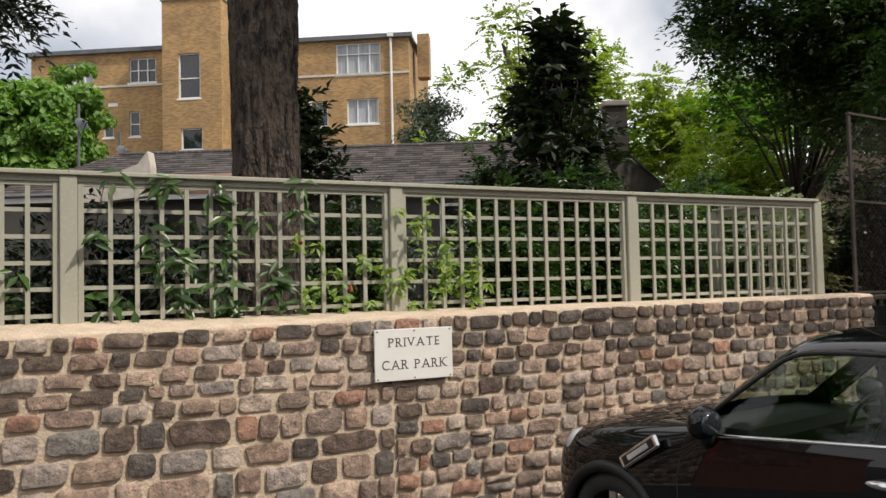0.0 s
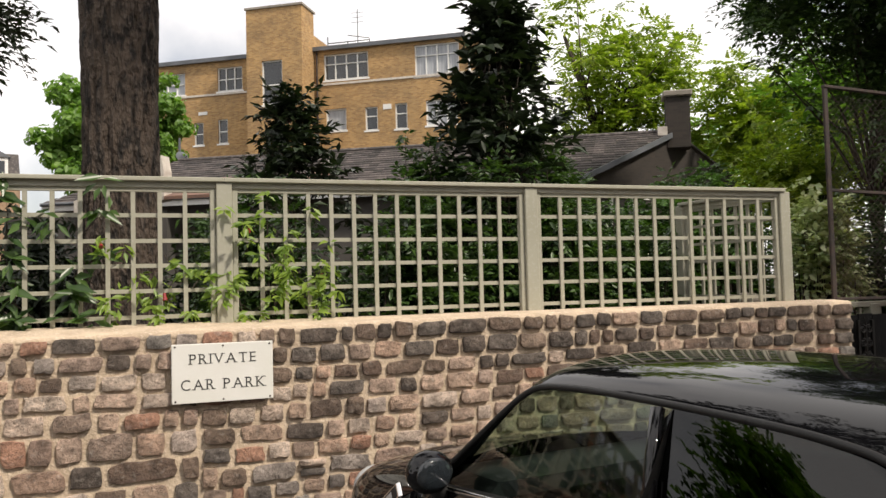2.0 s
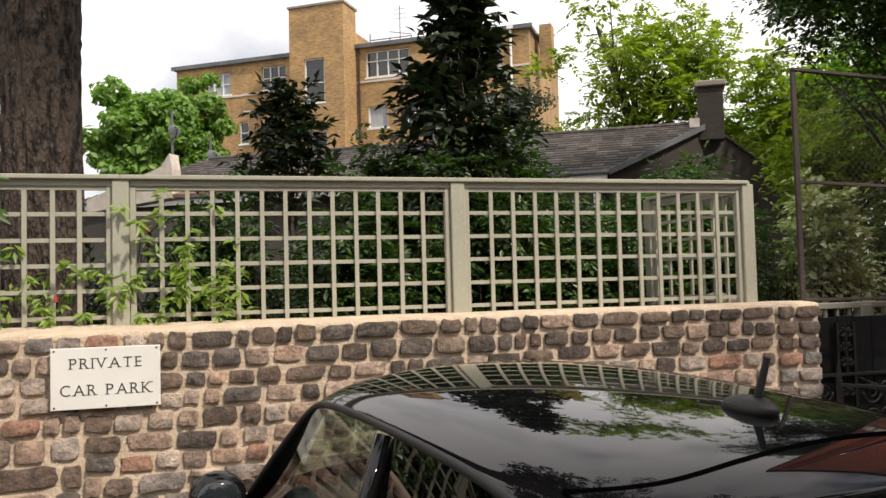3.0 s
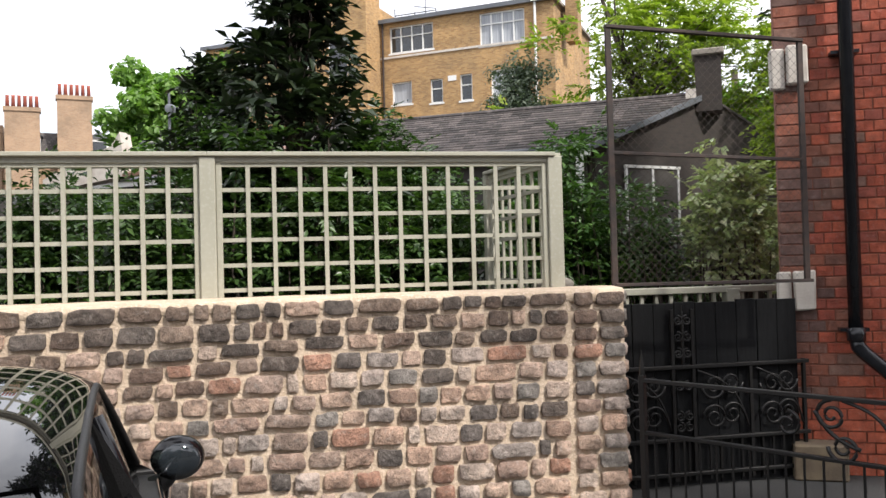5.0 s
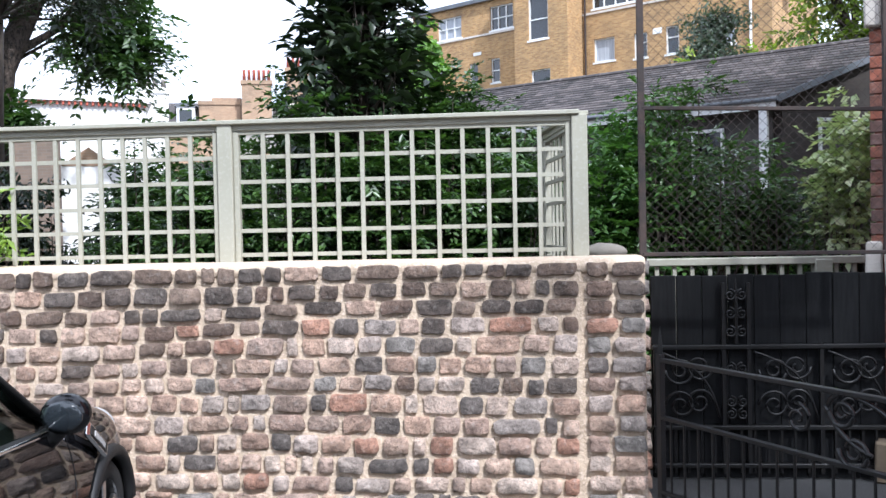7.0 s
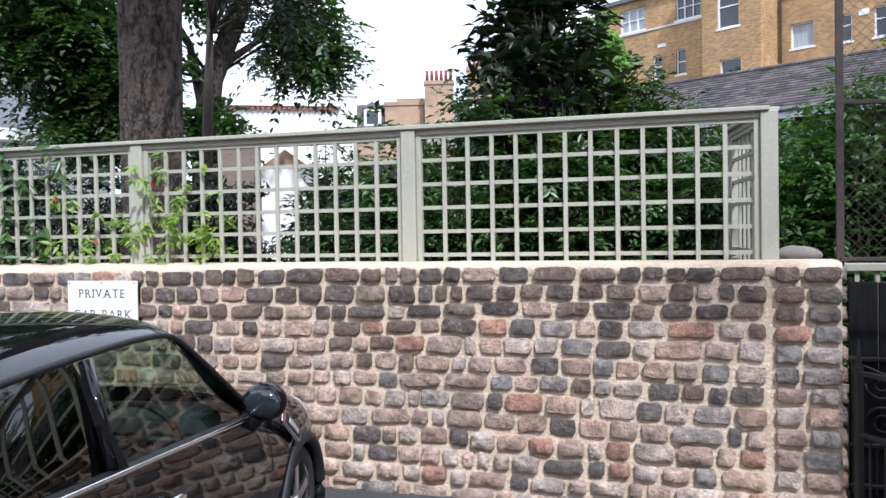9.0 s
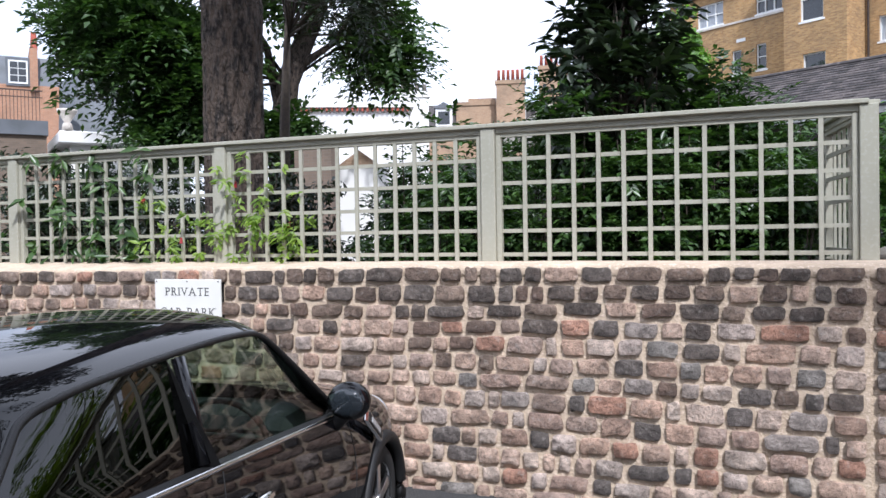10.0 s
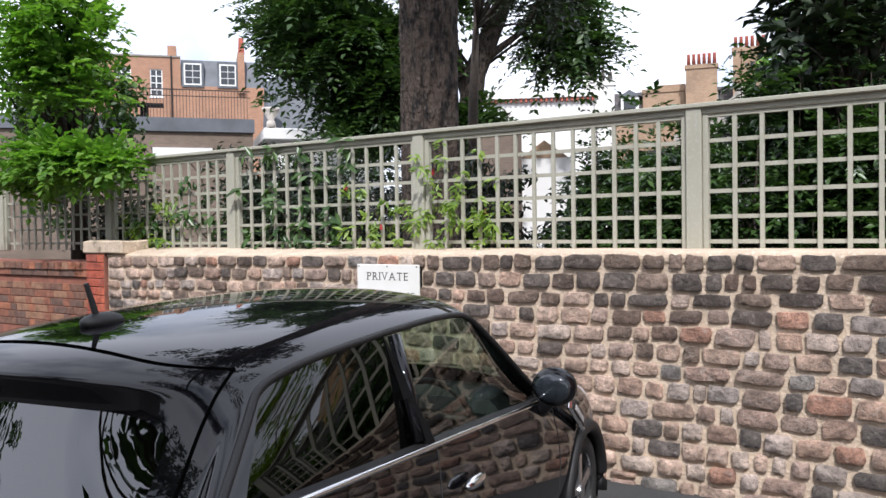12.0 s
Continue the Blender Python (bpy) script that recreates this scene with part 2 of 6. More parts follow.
def box(bm, x0, x1, y0, y1, z0, z1, m=None, bevel=0.0):
    r = bmesh.ops.create_cube(bm, size=1)
    t = Matrix.Translation(((x0 + x1) / 2, (y0 + y1) / 2, (z0 + z1) / 2)) @ Matrix.Diagonal((x1 - x0, y1 - y0, z1 - z0, 1))
    bmesh.ops.transform(bm, matrix=(m @ t) if m else t, verts=r["verts"])
    if bevel:
        es = list({e for v in r["verts"] for e in v.link_edges})
        bmesh.ops.bevel(bm, geom=es, offset=bevel, segments=1, affect="EDGES")
    return bm


def B(*a, **k):
    return box(bmesh.new(), *a, **k)


def tube(bm, pts, radii, sides=8, cap=True):
    """A tapered tube along points."""
    pts = [Vector(p) for p in pts]
    rings = []
    for i, p in enumerate(pts):
        d = (pts[min(i + 1, len(pts) - 1)] - pts[max(i - 1, 0)]).normalized()
        q = d.to_track_quat("Z", "Y")
        r = radii[i] if hasattr(radii, "__len__") else radii
        rings.append([bm.verts.new(p + q @ Vector((r * math.cos(a), r * math.sin(a), 0))) for a in [2 * math.pi * k / sides for k in range(sides)]])
    for a, b in zip(rings, rings[1:]):
        for k in range(sides):
            bm.faces.new((a[k], a[(k + 1) % sides], b[(k + 1) % sides], b[k]))
    if cap:
        bm.faces.new(rings[0][::-1]), bm.faces.new(rings[-1])
    return bm


def leaf_mesh(name, centres, normals, length, width, material, parent, rng, droop=0.3, along=None):
    """Many small folded leaves: two triangles pairs round a midrib, at the given centres."""
    c = np.asarray(centres, float)
    n = len(c)
    nz = np.asarray(normals, float) + rng.normal(0, 0.55 if along is None else 0.22, (n, 3))
    nz /= np.linalg.norm(nz, axis=1)[:, None] + 1e-9
    a = rng.normal(0, 1, (n, 3))
    a[:, 2] -= droop
    if along is not None:
        a = np.asarray(along) + rng.normal(0, 0.18, (n, 3))
    u = a - nz * np.sum(a * nz, 1)[:, None]
    u /= np.linalg.norm(u, axis=1)[:, None] + 1e-9
    v = np.cross(nz, u)
    s = rng.uniform(0.65, 1.3, (n, 1))
    L, W = length * s / 2, width * s / 2
    pts = np.stack([c - u * L, c + v * W - u * L * 0.1 + nz * W * 0.35, c + u * L - nz * L * 0.25, c - v * W - u * L * 0.1 + nz * W * 0.35], 1).reshape(-1, 3)
    i = np.arange(n)[:, None] * 4
    tri = np.concatenate([i + [0, 2, 1], i + [0, 3, 2]], 1).reshape(-1, 3)
    me = bpy.data.meshes.new(name)
    me.vertices.add(len(pts))
    me.vertices.foreach_set("co", pts.ravel())
    me.loops.add(tri.size)
    me.loops.foreach_set("vertex_index", tri.ravel())
    me.polygons.add(len(tri))
    me.polygons.foreach_set("loop_start", np.arange(0, tri.size, 3))
    me.update(calc_edges=True)
    me.materials.append(material)
    ob = new(name, me)
    ob.parent = parent
    return ob


def crown_points(rng, blobs, density, shell=0.45):
    """Leaf places and outward normals in clumps spread through ellipsoids (x, y, z, rx, ry, rz)."""
    cs, ns = [], []
    for x, y, z, rx, ry, rz in blobs:
        k = max(6, int(density * (rx * ry + ry * rz + rx * rz)))
        d = rng.normal(0, 1, (k, 3))
        d /= np.linalg.norm(d, axis=1)[:, None]
        r = (shell + (1 - shell) * rng.uniform(0, 1, (k, 1)) ** 0.6) * (1 + 0.16 * np.sin(5 * d[:, :1] + x * 3) * np.cos(4 * d[:, 2:] + z * 2))
        cs.append(np.array([x, y, z]) + d * r * np.array([rx, ry, rz]))
        ns.append(d + np.array([0, 0, 0.5]))
    return np.concatenate(cs), np.concatenate(ns)


def sprays(rng, blobs, density, length, pairs, droop, leaf_l):
    """Twigs that leave each clump outwards and bend down, with paired leaflets: places, normals and leaf directions."""
    cs, ns, us = [], [], []
    up = np.array([0.0, 0.0, 1.0])
    for x, y, z, rx, ry, rz in blobs:
        k = max(3, int(density * (rx * ry + ry * rz + rx * rz) / (2 * pairs + 1)))
        d = rng.normal(0, 1, (k, 3))
        d[:, 2] *= 0.55
        d /= np.linalg.norm(d, axis=1)[:, None]
        start = np.array([x, y, z]) + d * np.array([rx, ry, rz]) * rng.uniform(0.1, 0.8, (k, 1))
        side = np.cross(d, up)
        side /= np.linalg.norm(side, axis=1)[:, None] + 1e-9
        nr = np.cross(side, d)
        ln = length * rng.uniform(0.6, 1.3, (k, 1))
        for j in range(pairs + 1):
            s = (j + 0.6) / (pairs + 0.6)
            p = start + d * ln * s - up * droop * ln * s * s
            dd = d - up * 2 * droop * s
            for sg in ((-1, 1) if j < pairs else (0,)):
                u = dd * (0.55 if sg else 1.0) + sg * side * 0.85
                u /= np.linalg.norm(u, axis=1)[:, None]
                cs.append(p + u * leaf_l * 0.5), ns.append(nr), us.append(u)
    return np.concatenate(cs), np.concatenate(ns), np.concatenate(us)


def clumps(rng, x, y, z, rx, ry, rz, n, size):
    """n small blobs spread over and inside a large ellipsoid."""
    out = []
    for _ in range(n):
        d = rng.normal(0, 1, 3)
        d /= np.linalg.norm(d)
        r = rng.uniform(0.3, 1.0) * (0.82 + 0.3 * math.sin(3.1 * d[0] + 2.3 * d[2] + x) * math.cos(2.7 * d[1] - z))
        s = size * rng.uniform(0.45, 1.3)
        out.append((x + d[0] * rx * r, y + d[1] * ry * r, z + d[2] * rz * r, s, s, s * 0.7))
    return out


# ---- ground ----
structure("ground", B(-600, 600, -500, 1200, -0.3, 0), M["asphalt"], "dark asphalt of the car park and street", "ground")
structure("garden_bed", B(-8, 30, 5.95, 60, 0.0, 0.06), M["soil"], "dark soil of the garden behind the wall", "ground")

WY, WTOP = 5.21, 1.44            # face and top of the sett wall
WX0, WX1 = -1.27, 6.90           # its ends; the pier goes on to PX1
PX1 = 7.28
TY, ZB, ZT = 5.55, 1.49, 2.43    # trellis line, foot and top
POSTS = [-3.9, -1.70, 0.245, 2.43, 4.62, 6.93]
rng = np.random.default_rng(7)


def wall_cells(bm, x0, x1, z0, z1, y0, y1, openings, m=None):
    """A wall as solid cells round rectangular openings (x0, x1, z0, z1)."""
    xs = sorted({x0, x1, *[v for o in openings for v in o[:2]]})
    zs = sorted({z0, z1, *[v for o in openings for v in o[2:]]})
    for a, b in zip(xs, xs[1:]):
        run = None
        for c, d in zip(zs, zs[1:]):
            hole = any(o[0] < (a + b) / 2 < o[1] and o[2] < (c + d) / 2 < o[3] for o in openings)
            if not hole:
                run = (run[0], d) if run else (c, d)
            if hole and run:
                box(bm, a, b, y0, y1, run[0], run[1], m)
                run = None
        if run:
            box(bm, a, b, y0, y1, run[0], run[1], m)
    bmesh.ops.remove_doubles(bm, verts=bm.verts[:], dist=0.0005)
    return bm


# ---- trellis ----
def trellis_panel(a, b, at, cells, label):
    """Square lattice between two posts, a and b along the local x axis."""
    t = thing("trellis", label, "trellis", "trellis panels along the wall", at)
    w = M["trellis"]
    part("top_cap", B(a, b, -0.065, 0.065, ZT - 0.028, ZT, bevel=0.004), w, t)
    part("top_rail", B(a + 0.05, b - 0.05, -0.032, 0.032, ZT - 0.068, ZT - 0.028, bevel=0.003), w, t)
    part("inner_rail", B(a + 0.085, b - 0.085, -0.02, 0.02, ZT - 0.092, ZT - 0.068), w, t)
    for s in (a + 0.052, b - 0.087):
        part("stile", B(s, s + 0.035, -0.024, 0.024, ZB - 0.02, ZT - 0.068, bevel=0.003), w, t)
    lo, hi = a + 0.087, b - 0.087
    for k in range(1, cells):
        x = lo + (hi - lo) * k / cells + rng.normal(0, 0.002)
        part("upright_slat", B(x - 0.0135, x + 0.0135, -0.018, 0.0, ZB - 0.02, ZT - 0.07), w, t)
    for k in range(6):
        z = 1.545 + k * 0.161 + rng.normal(0, 0.0015)
        part("cross_slat", B(lo, hi, 0.0, 0.018, z - 0.013, z + 0.013), w, t)
    return t


def trellis_post(x, y, label="square sage green trellis post standing on the wall"):
    p = thing("trellis_post", label, "post", "trellis posts", pose(x, y, 0))
    part("shaft", B(-0.05, 0.05, -0.05, 0.05, ZB - 0.03, ZT - 0.028, bevel=0.005), M["trellis"], p)
    return p


for x in POSTS:
    trellis_post(x, TY)
for i, (a, b) in enumerate(zip(POSTS, POSTS[1:])):
    lab = "square sage green trellis panel on the sett wall"
    if i < 4:
        lab = "sage green trellis panel overgrown by a climber"
    if i == 0:
        lab = "sage green trellis panel half hidden by foliage"
    trellis_panel(a, b, pose(0, TY, 0), 13, lab)
RET = pose(6.93, TY, 0, 0, 0, 98)
trellis_panel(0.0, 1.15, RET, 7, "short sage green trellis panel turning back from the corner post")
r = RET @ Vector((1.15, 0, 0))
trellis_post(r.x, r.y)


# ---- sign ----
SERIFS = {"P": ((0, 0), (0, 1)), "R": ((0, 0), (0, 1), (1, 0)), "I": ((0.5, 0), (0.5, 1)), "V": ((0, 1), (1, 1)), "A": ((0, 0), (1, 0)), "T": ((0.5, 0),), "E": ((0, 0), (0, 1)), "K": ((0, 0), (0, 1), (1, 0), (1, 1)), "C": ()}


def lettering(body, width, height, z, parent):
    """Capital letters with small serifs, each a mesh of its own, spread over the width."""
    glyphs, x = [], 0.0
    for c in body:
        if c == " ":
            x += 0.42
            continue
        cu = bpy.data.curves.new("letter", "FONT")
        cu.body, cu.size, cu.extrude, cu.offset = c, 1.0, 0.015, -0.008
        tmp = bpy.data.objects.new("tmp", cu)
        scene.collection.objects.link(tmp)
        me = bpy.data.meshes.new_from_object(tmp.evaluated_get(bpy.context.evaluated_depsgraph_get()))
        bpy.data.objects.remove(tmp)
        bm = bmesh.new()
        bm.from_mesh(me)
        lo, hi = min(v.co.x for v in bm.verts), max(v.co.x for v in bm.verts)
        zl, zh = min(v.co.y for v in bm.verts), max(v.co.y for v in bm.verts)
        for fx, fz in SERIFS[c]:
            e = 0.045 if c in "PREIT" or (c == "K" and fx == 0) else 0.02
            cx = lo + e + (hi - lo - 2 * e) * fx
            box(bm, cx - 0.13, cx + 0.13, zl if fz == 0 else zh - 0.04, zl + 0.04 if fz == 0 else zh, -0.015, 0.016)
        bmesh.ops.translate(bm, verts=bm.verts, vec=(x - lo, 0, 0))
        glyphs.append(bm)
        x += hi - lo + 0.21
    k = width / (x - 0.21)
    for bm in glyphs:
        bmesh.ops.transform(bm, matrix=pose(-width / 2, -0.0085, z, 90) @ Matrix.Diagonal((k, height / 0.73, 0.1, 1)), verts=bm.verts)
        part("letter", bm, M["letter"], parent, "thin dark grey capital letter")


SG = thing("sign", "white enamel sign lettered PRIVATE CAR PARK, screwed to the wall", "sign", at=pose(2.385, WY - 0.055, 1.21, 0, 0, 0.8))
part("plate", B(-0.295, 0.295, -0.008, 0.008, -0.175, 0.175, bevel=0.003), M["sign_white"], SG)
part("backing_batten", B(-0.285, 0.285, 0.008, 0.05, -0.165, 0.165), M["boards"], SG)
lettering("PRIVATE", 0.385, 0.064, 0.055, SG)
lettering("CAR PARK", 0.485, 0.066, -0.097, SG)
for sx in (-0.275, 0.0, 0.275):
    for sz in (-0.16, 0.16):
        bm = bmesh.new()
        bmesh.ops.create_cone(bm, cap_ends=True, segments=10, radius1=0.006, radius2=0.004, depth=0.004, matrix=pose(sx, -0.010, sz, 90))
        part("screw", bm, M["rust"], SG)


# ---- gate, frame and ironwork ----
def scroll(bm, cx, cz, r, turns, start, sign, rad, y=0.0, m=None):
    """A flat spiral of iron bar in the local xz plane."""
    pts = []
    n = int(16 * turns)
    for i in range(n + 1):
        k = i / n
        a = start + sign * turns * 2 * math.pi * k
        rr = r * (1 - 0.82 * k)
        pts.append(Vector((cx + rr * math.cos(a), y, cz + rr * math.sin(a))))
    if m:
        pts = [m @ p for p in pts]
    return tube(bm, pts, [rad * (1 - 0.3 * i / n) for i in range(n + 1)], 6)


def curl(bm, p, q, bow, rad, m=None):
    """A bowed bar from p to q, both (x, z)."""
    pts = []
    dx, dz = q[0] - p[0], q[1] - p[1]
    for i in range(13):
        k = i / 12
        s = bow * math.sin(math.pi * k)
        pts.append(Vector((p[0] + dx * k - dz * s, 0, p[1] + dz * k + dx * s)))
    if m:
        pts = [m @ v for v in pts]
    return tube(bm, pts, rad, 6)


GT = thing("boarded_gate", "black boarded gate with wrought iron scrollwork", "gate", at=pose(7.40, 5.75, 0))
xs = np.linspace(0.0, 1.50, 10)
for a, b in zip(xs, xs[1:]):
    part("board", B(a + 0.002, b - 0.003, rng.uniform(-0.004, 0.004), 0.025, 0.01, 1.345 + 0.01 * a + rng.uniform(-0.008, 0.008), bevel=0.003), M["boards"], GT)
for z in (0.88, 0.35, 0.10):
    part("rail", B(0.0, 1.56, -0.05, -0.01, z - 0.014, z + 0.014, bevel=0.004), M["iron"], GT)
for x in (0.02, 0.46, 0.62, 1.08, 1.52):
    part("upright", B(x - 0.012, x + 0.012, -0.045, -0.02, 0.05, 1.30 if x in (0.46, 0.62) else 0.9), M["iron"], GT)
for zc in (1.22, 1.10, 0.98, 0.74, 0.52, 0.44):
    for s in (-1, 1):
        bm = scroll(bmesh.new(), 0.54 + s * 0.037, zc, 0.038, 1.6, math.pi / 2, s, 0.008, -0.04)
        part("scroll", bm, M["iron"], GT, smooth=True)
bm = bmesh.new()
tube(bm, [(0.54, -0.035, 0.9), (0.54, -0.035, 1.2), (0.54, -0.035, 1.33)], [0.014, 0.014, 0.003], 6)
part("spike", bm, M["iron"], GT)
for x0, x1 in ((0.05, 0.43), (0.65, 1.05), (1.12, 1.5)):
    for zc, r_, s in ((0.73, 0.10, 1), (0.50, 0.10, -1)):
        part("scroll", scroll(bmesh.new(), x0 + 0.13, zc, r_, 1.7, math.pi, s, 0.010, -0.04), M["iron"], GT, smooth=True)
        part("scroll", scroll(bmesh.new(), x1 - 0.13, zc + 0.02, r_ * 0.9, 1.7, 0, -s, 0.010, -0.04), M["iron"], GT, smooth=True)
    part("scroll", curl(bmesh.new(), (x0, 0.85), (x1, 0.42), 0.16, 0.009, pose(0, -0.04, 0)), M["iron"], GT, smooth=True)
for x in np.arange(0.06, 1.5, 0.085):
    part("bar", B(x - 0.007, x + 0.007, -0.04, -0.026, 0.05, 0.35), M["iron"], GT)

RL = thing("iron_railing", "black wrought iron railing with scrolls beside the gate", "railing", at=pose(7.33, 5.12, 0, 0, 0, -57))
for z, h in ((0.895, 0.012), (0.56, 0.011), (0.12, 0.011)):
    part("rail", B(0.0, 4.2, -0.018, 0.018, z - h, z + h, bevel=0.003), M["iron"], RL)
for x in (0.02, 1.56, 3.1):
    bm = B(x - 0.019, x + 0.019, -0.019, 0.019, 0, 0.93, bevel=0.003)
    tube(bm, [(x, 0, 0.92), (x, 0, 0.97), (x, 0, 1.09)], [0.022, 0.02, 0.002], 4)
    part("spear_post", bm, M["iron"], RL)
for x in np.arange(0.10, 4.1, 0.105):
    part("bar", tube(bmesh.new(), [(x, 0, 0.1), (x, 0, 0.56)], 0.008, 6), M["iron"], RL)
for x0, sd in ((1.56, -1), (1.56, 1), (3.1, -1), (3.1, 1)):
    part("scroll", scroll(bmesh.new(), x0 + sd * 0.36, 0.80, 0.085, 1.7, math.pi * (0.5 + 0.5 * sd) - math.pi / 2 * sd, -sd, 0.012), M["iron"], RL, smooth=True)
    part("scroll", scroll(bmesh.new(), x0 + sd * 0.30, 0.63, 0.085, 1.7, math.pi * (0.5 + 0.5 * sd) + math.pi, -sd, 0.012), M["iron"], RL, smooth=True)
    part("scroll", curl(bmesh.new(), (x0 + sd * 0.45, 0.82), (x0 + sd * 0.215, 0.63), 0.12 * sd, 0.012), M["iron"], RL, smooth=True)
    part("scroll", curl(bmesh.new(), (x0 + sd * 0.03, 0.62), (x0 + sd * 0.30, 0.885), 0.18 * sd, 0.010), M["iron"], RL, smooth=True)
    part("scroll", scroll(bmesh.new(), x0 + sd * 0.60, 0.73, 0.075, 1.5, math.pi / 2, sd, 0.010), M["iron"], RL, smooth=True)

FR = thing("wire_mesh_frame", "rusty iron frame with chain-link wire over the gate", "frame", at=pose(7.30, 5.40, 0))
for n_, p, q in (("upright", (0, 0, 1.40), (0, 0, 3.28)), ("upright", (1.46, 0, 1.49), (1.46, 0, 3.22)), ("top_bar", (-0.02, 0, 3.28), (1.48, 0, 3.22)), ("cross_bar", (0, 0, 2.41), (1.46, 0, 2.36)), ("bottom_bar", (0, 0, 1.505), (1.50, 0, 1.495))):
    v = Vector(q) - Vector(p)
    e = 0.021 if n_ != "cross_bar" else 0.013
    part(n_, box(bmesh.new(), -e, e, -0.012, 0.012, 0, v.length, m=Matrix.Translation(p) @ v.to_track_quat("Z", "Y").to_matrix().to_4x4(), bevel=0.003), M["rust"], FR)
bm = bmesh.new()
W_, H0, H1 = 1.44, 1.52, 3.22
for s in (1, -1):
    k = -H1
    while k < W_ + H1:
        pts = []
        for x in (0.01, W_):
            z = H0 + (x - k) * s if s > 0 else H1 - (x - k)
            pts.append((x, z))
        (xa, za), (xb, zb) = pts
        lo_, hi_ = H0, 3.2
        t0, t1 = 0.0, 1.0
        dz = zb - za
        for lim, sg in ((lo_, 1), (hi_, -1)):
            if abs(dz) > 1e-6:
                tt = (lim - za) / dz
                if (dz > 0) == (sg > 0):
                    t0 = max(t0, tt)
                else:
                    t1 = min(t1, tt)
        if t1 - t0 > 0.01:
            A_ = (xa + (xb - xa) * t0, 0.002 * s, za + dz * t0)
            B_ = (xa + (xb - xa) * t1, 0.002 * s, za + dz * t1)
            tube(bm, [A_, B_], 0.0014, 3, cap=False)
        k += 0.062
tagged(part("wire_mesh", bm, M["rust"], FR, "thin diamond chain-link wire"), kind="stuff")

BL = thing("balustrade", "pale painted timber balustrade behind the gate", "balustrade", at=pose(7.35, 6.4, 0))
part("handrail", B(0, 2.2, -0.04, 0.04, 1.385, 1.44, bevel=0.006), M["trellis"], BL)
part("bottom_rail", B(0, 2.2, -0.025, 0.025, 0.55, 0.60), M["trellis"], BL)
for x in np.arange(0.08, 2.2, 0.128):
    part("baluster", B(x - 0.014, x + 0.014, -0.014, 0.014, 0.60, 1.385), M["trellis"], BL)
part("newel", B(1.33, 1.45, -0.05, 0.05, 0.06, 1.42, bevel=0.006), M["trellis"], BL)

# pale stone on the garden side of the pier
bm = bmesh.new()
bmesh.ops.create_icosphere(bm, subdivisions=3, radius=1, matrix=pose(7.16, 6.30, 1.50) @ Matrix.Diagonal((0.17, 0.12, 0.07, 1)))
for v in bm.verts:
    v.co += v.normal * noise.noise(v.co * 9) * 0.02
tagged(part("coping_stone", bm, M["concrete"], None, "rounded pale stone on a low garden pier", smooth=True), category="stone")
structure("garden_pier", B(7.02, 7.30, 6.2, 6.42, 0, 1.45), M["mortar"], "low rendered garden pier behind the wall", "wall")

# ---- red brick house ----
HW = pose(8.85, 5.85, 0, 0, 0, -25)
HS = thing("red_brick_house", "red brick house with a black drainpipe beside the gate", "house", at=HW)
def footprint(pts, z0, z1):
    bm = bmesh.new()
    a, b = [bm.verts.new((*p, z0)) for p in pts], [bm.verts.new((*p, z1)) for p in pts]
    bm.faces.new(a[::-1]), bm.faces.new(b)
    for i in range(len(pts)):
        j = (i + 1) % len(pts)
        bm.faces.new((a[i], a[j], b[j], b[i]))
    bmesh.ops.recalc_face_normals(bm, faces=bm.faces)
    return bm


plan = [(0.03, 0.03), (7.0, 0.03), (7.0, 5.0), (4.6, 5.0), (0.35, 0.42), (0.03, 0.30)]
core = part("wall", footprint(plan, 0, 9.0), M["redjoint"], HS)
part("roof", footprint([(x * 1.02, y * 1.02 - 0.15) for x, y in plan], 9.0, 9.2), M["slate"], HS)


def lump(x0, x1, y0, y1, z0, z1, seed):
    bm = bmesh.new()
    box(bm, x0, x1, y0, y1, z0, z1, bevel=0.012)
    for v in bm.verts:
        v.co += Vector((noise.noise(v.co * 7 + Vector((seed, 0, 0))), 0, noise.noise(v.co * 6 + Vector((0, seed, 0))))) * 0.012
    return bm


for z0, z1, s in ((1.26, 1.56, 1), (2.99, 3.29, 2)):
    bk = part("stone_block", lump(0.08, 0.235, -0.055, 0.1, z0, z1, s), M["stonewhite"], HS, "pale stone block let into the brickwork")
    part("stone_offcut", lump(-0.03, 0.075, -0.02, 0.1, z0 + 0.06 - (0.09 if s == 2 else 0), z1 - 0.01, s + 5), M["stonewhite"], HS)
part("step_stone", lump(0.02, 0.40, -0.20, 0.005, 0.0, 0.27, 4), M["sandstone"], HS, "worn tan stone block at the foot of the wall")
PIPE = thing("drainpipe", "black painted cast iron drainpipe with a swan-neck bend", "drainpipe", at=HW)
px, py = 0.49, -0.11
part("downpipe", tube(bmesh.new(), [(px, py, 1.07), (px, py, 8.6)], 0.052, 18), M["pipe"], PIPE, smooth=True)
part("socket", tube(bmesh.new(), [(px, py, 1.03), (px, py, 1.13)], 0.066, 18), M["pipe"], PIPE, smooth=True)
part("bend", tube(bmesh.new(), [(px, py, 1.05), (px + 0.01, py, 0.99), (px + 0.05, py, 0.94), (px + 0.14, py, 0.86), (px + 1.0, py - 0.02, 0.06)], 0.054, 18), M["pipe"], PIPE, smooth=True)
for z in (1.11, 3.2):
    part("bracket", B(px - 0.10, px + 0.10, py + 0.03, 0.02, z - 0.012, z + 0.012), M["pipe"], PIPE)


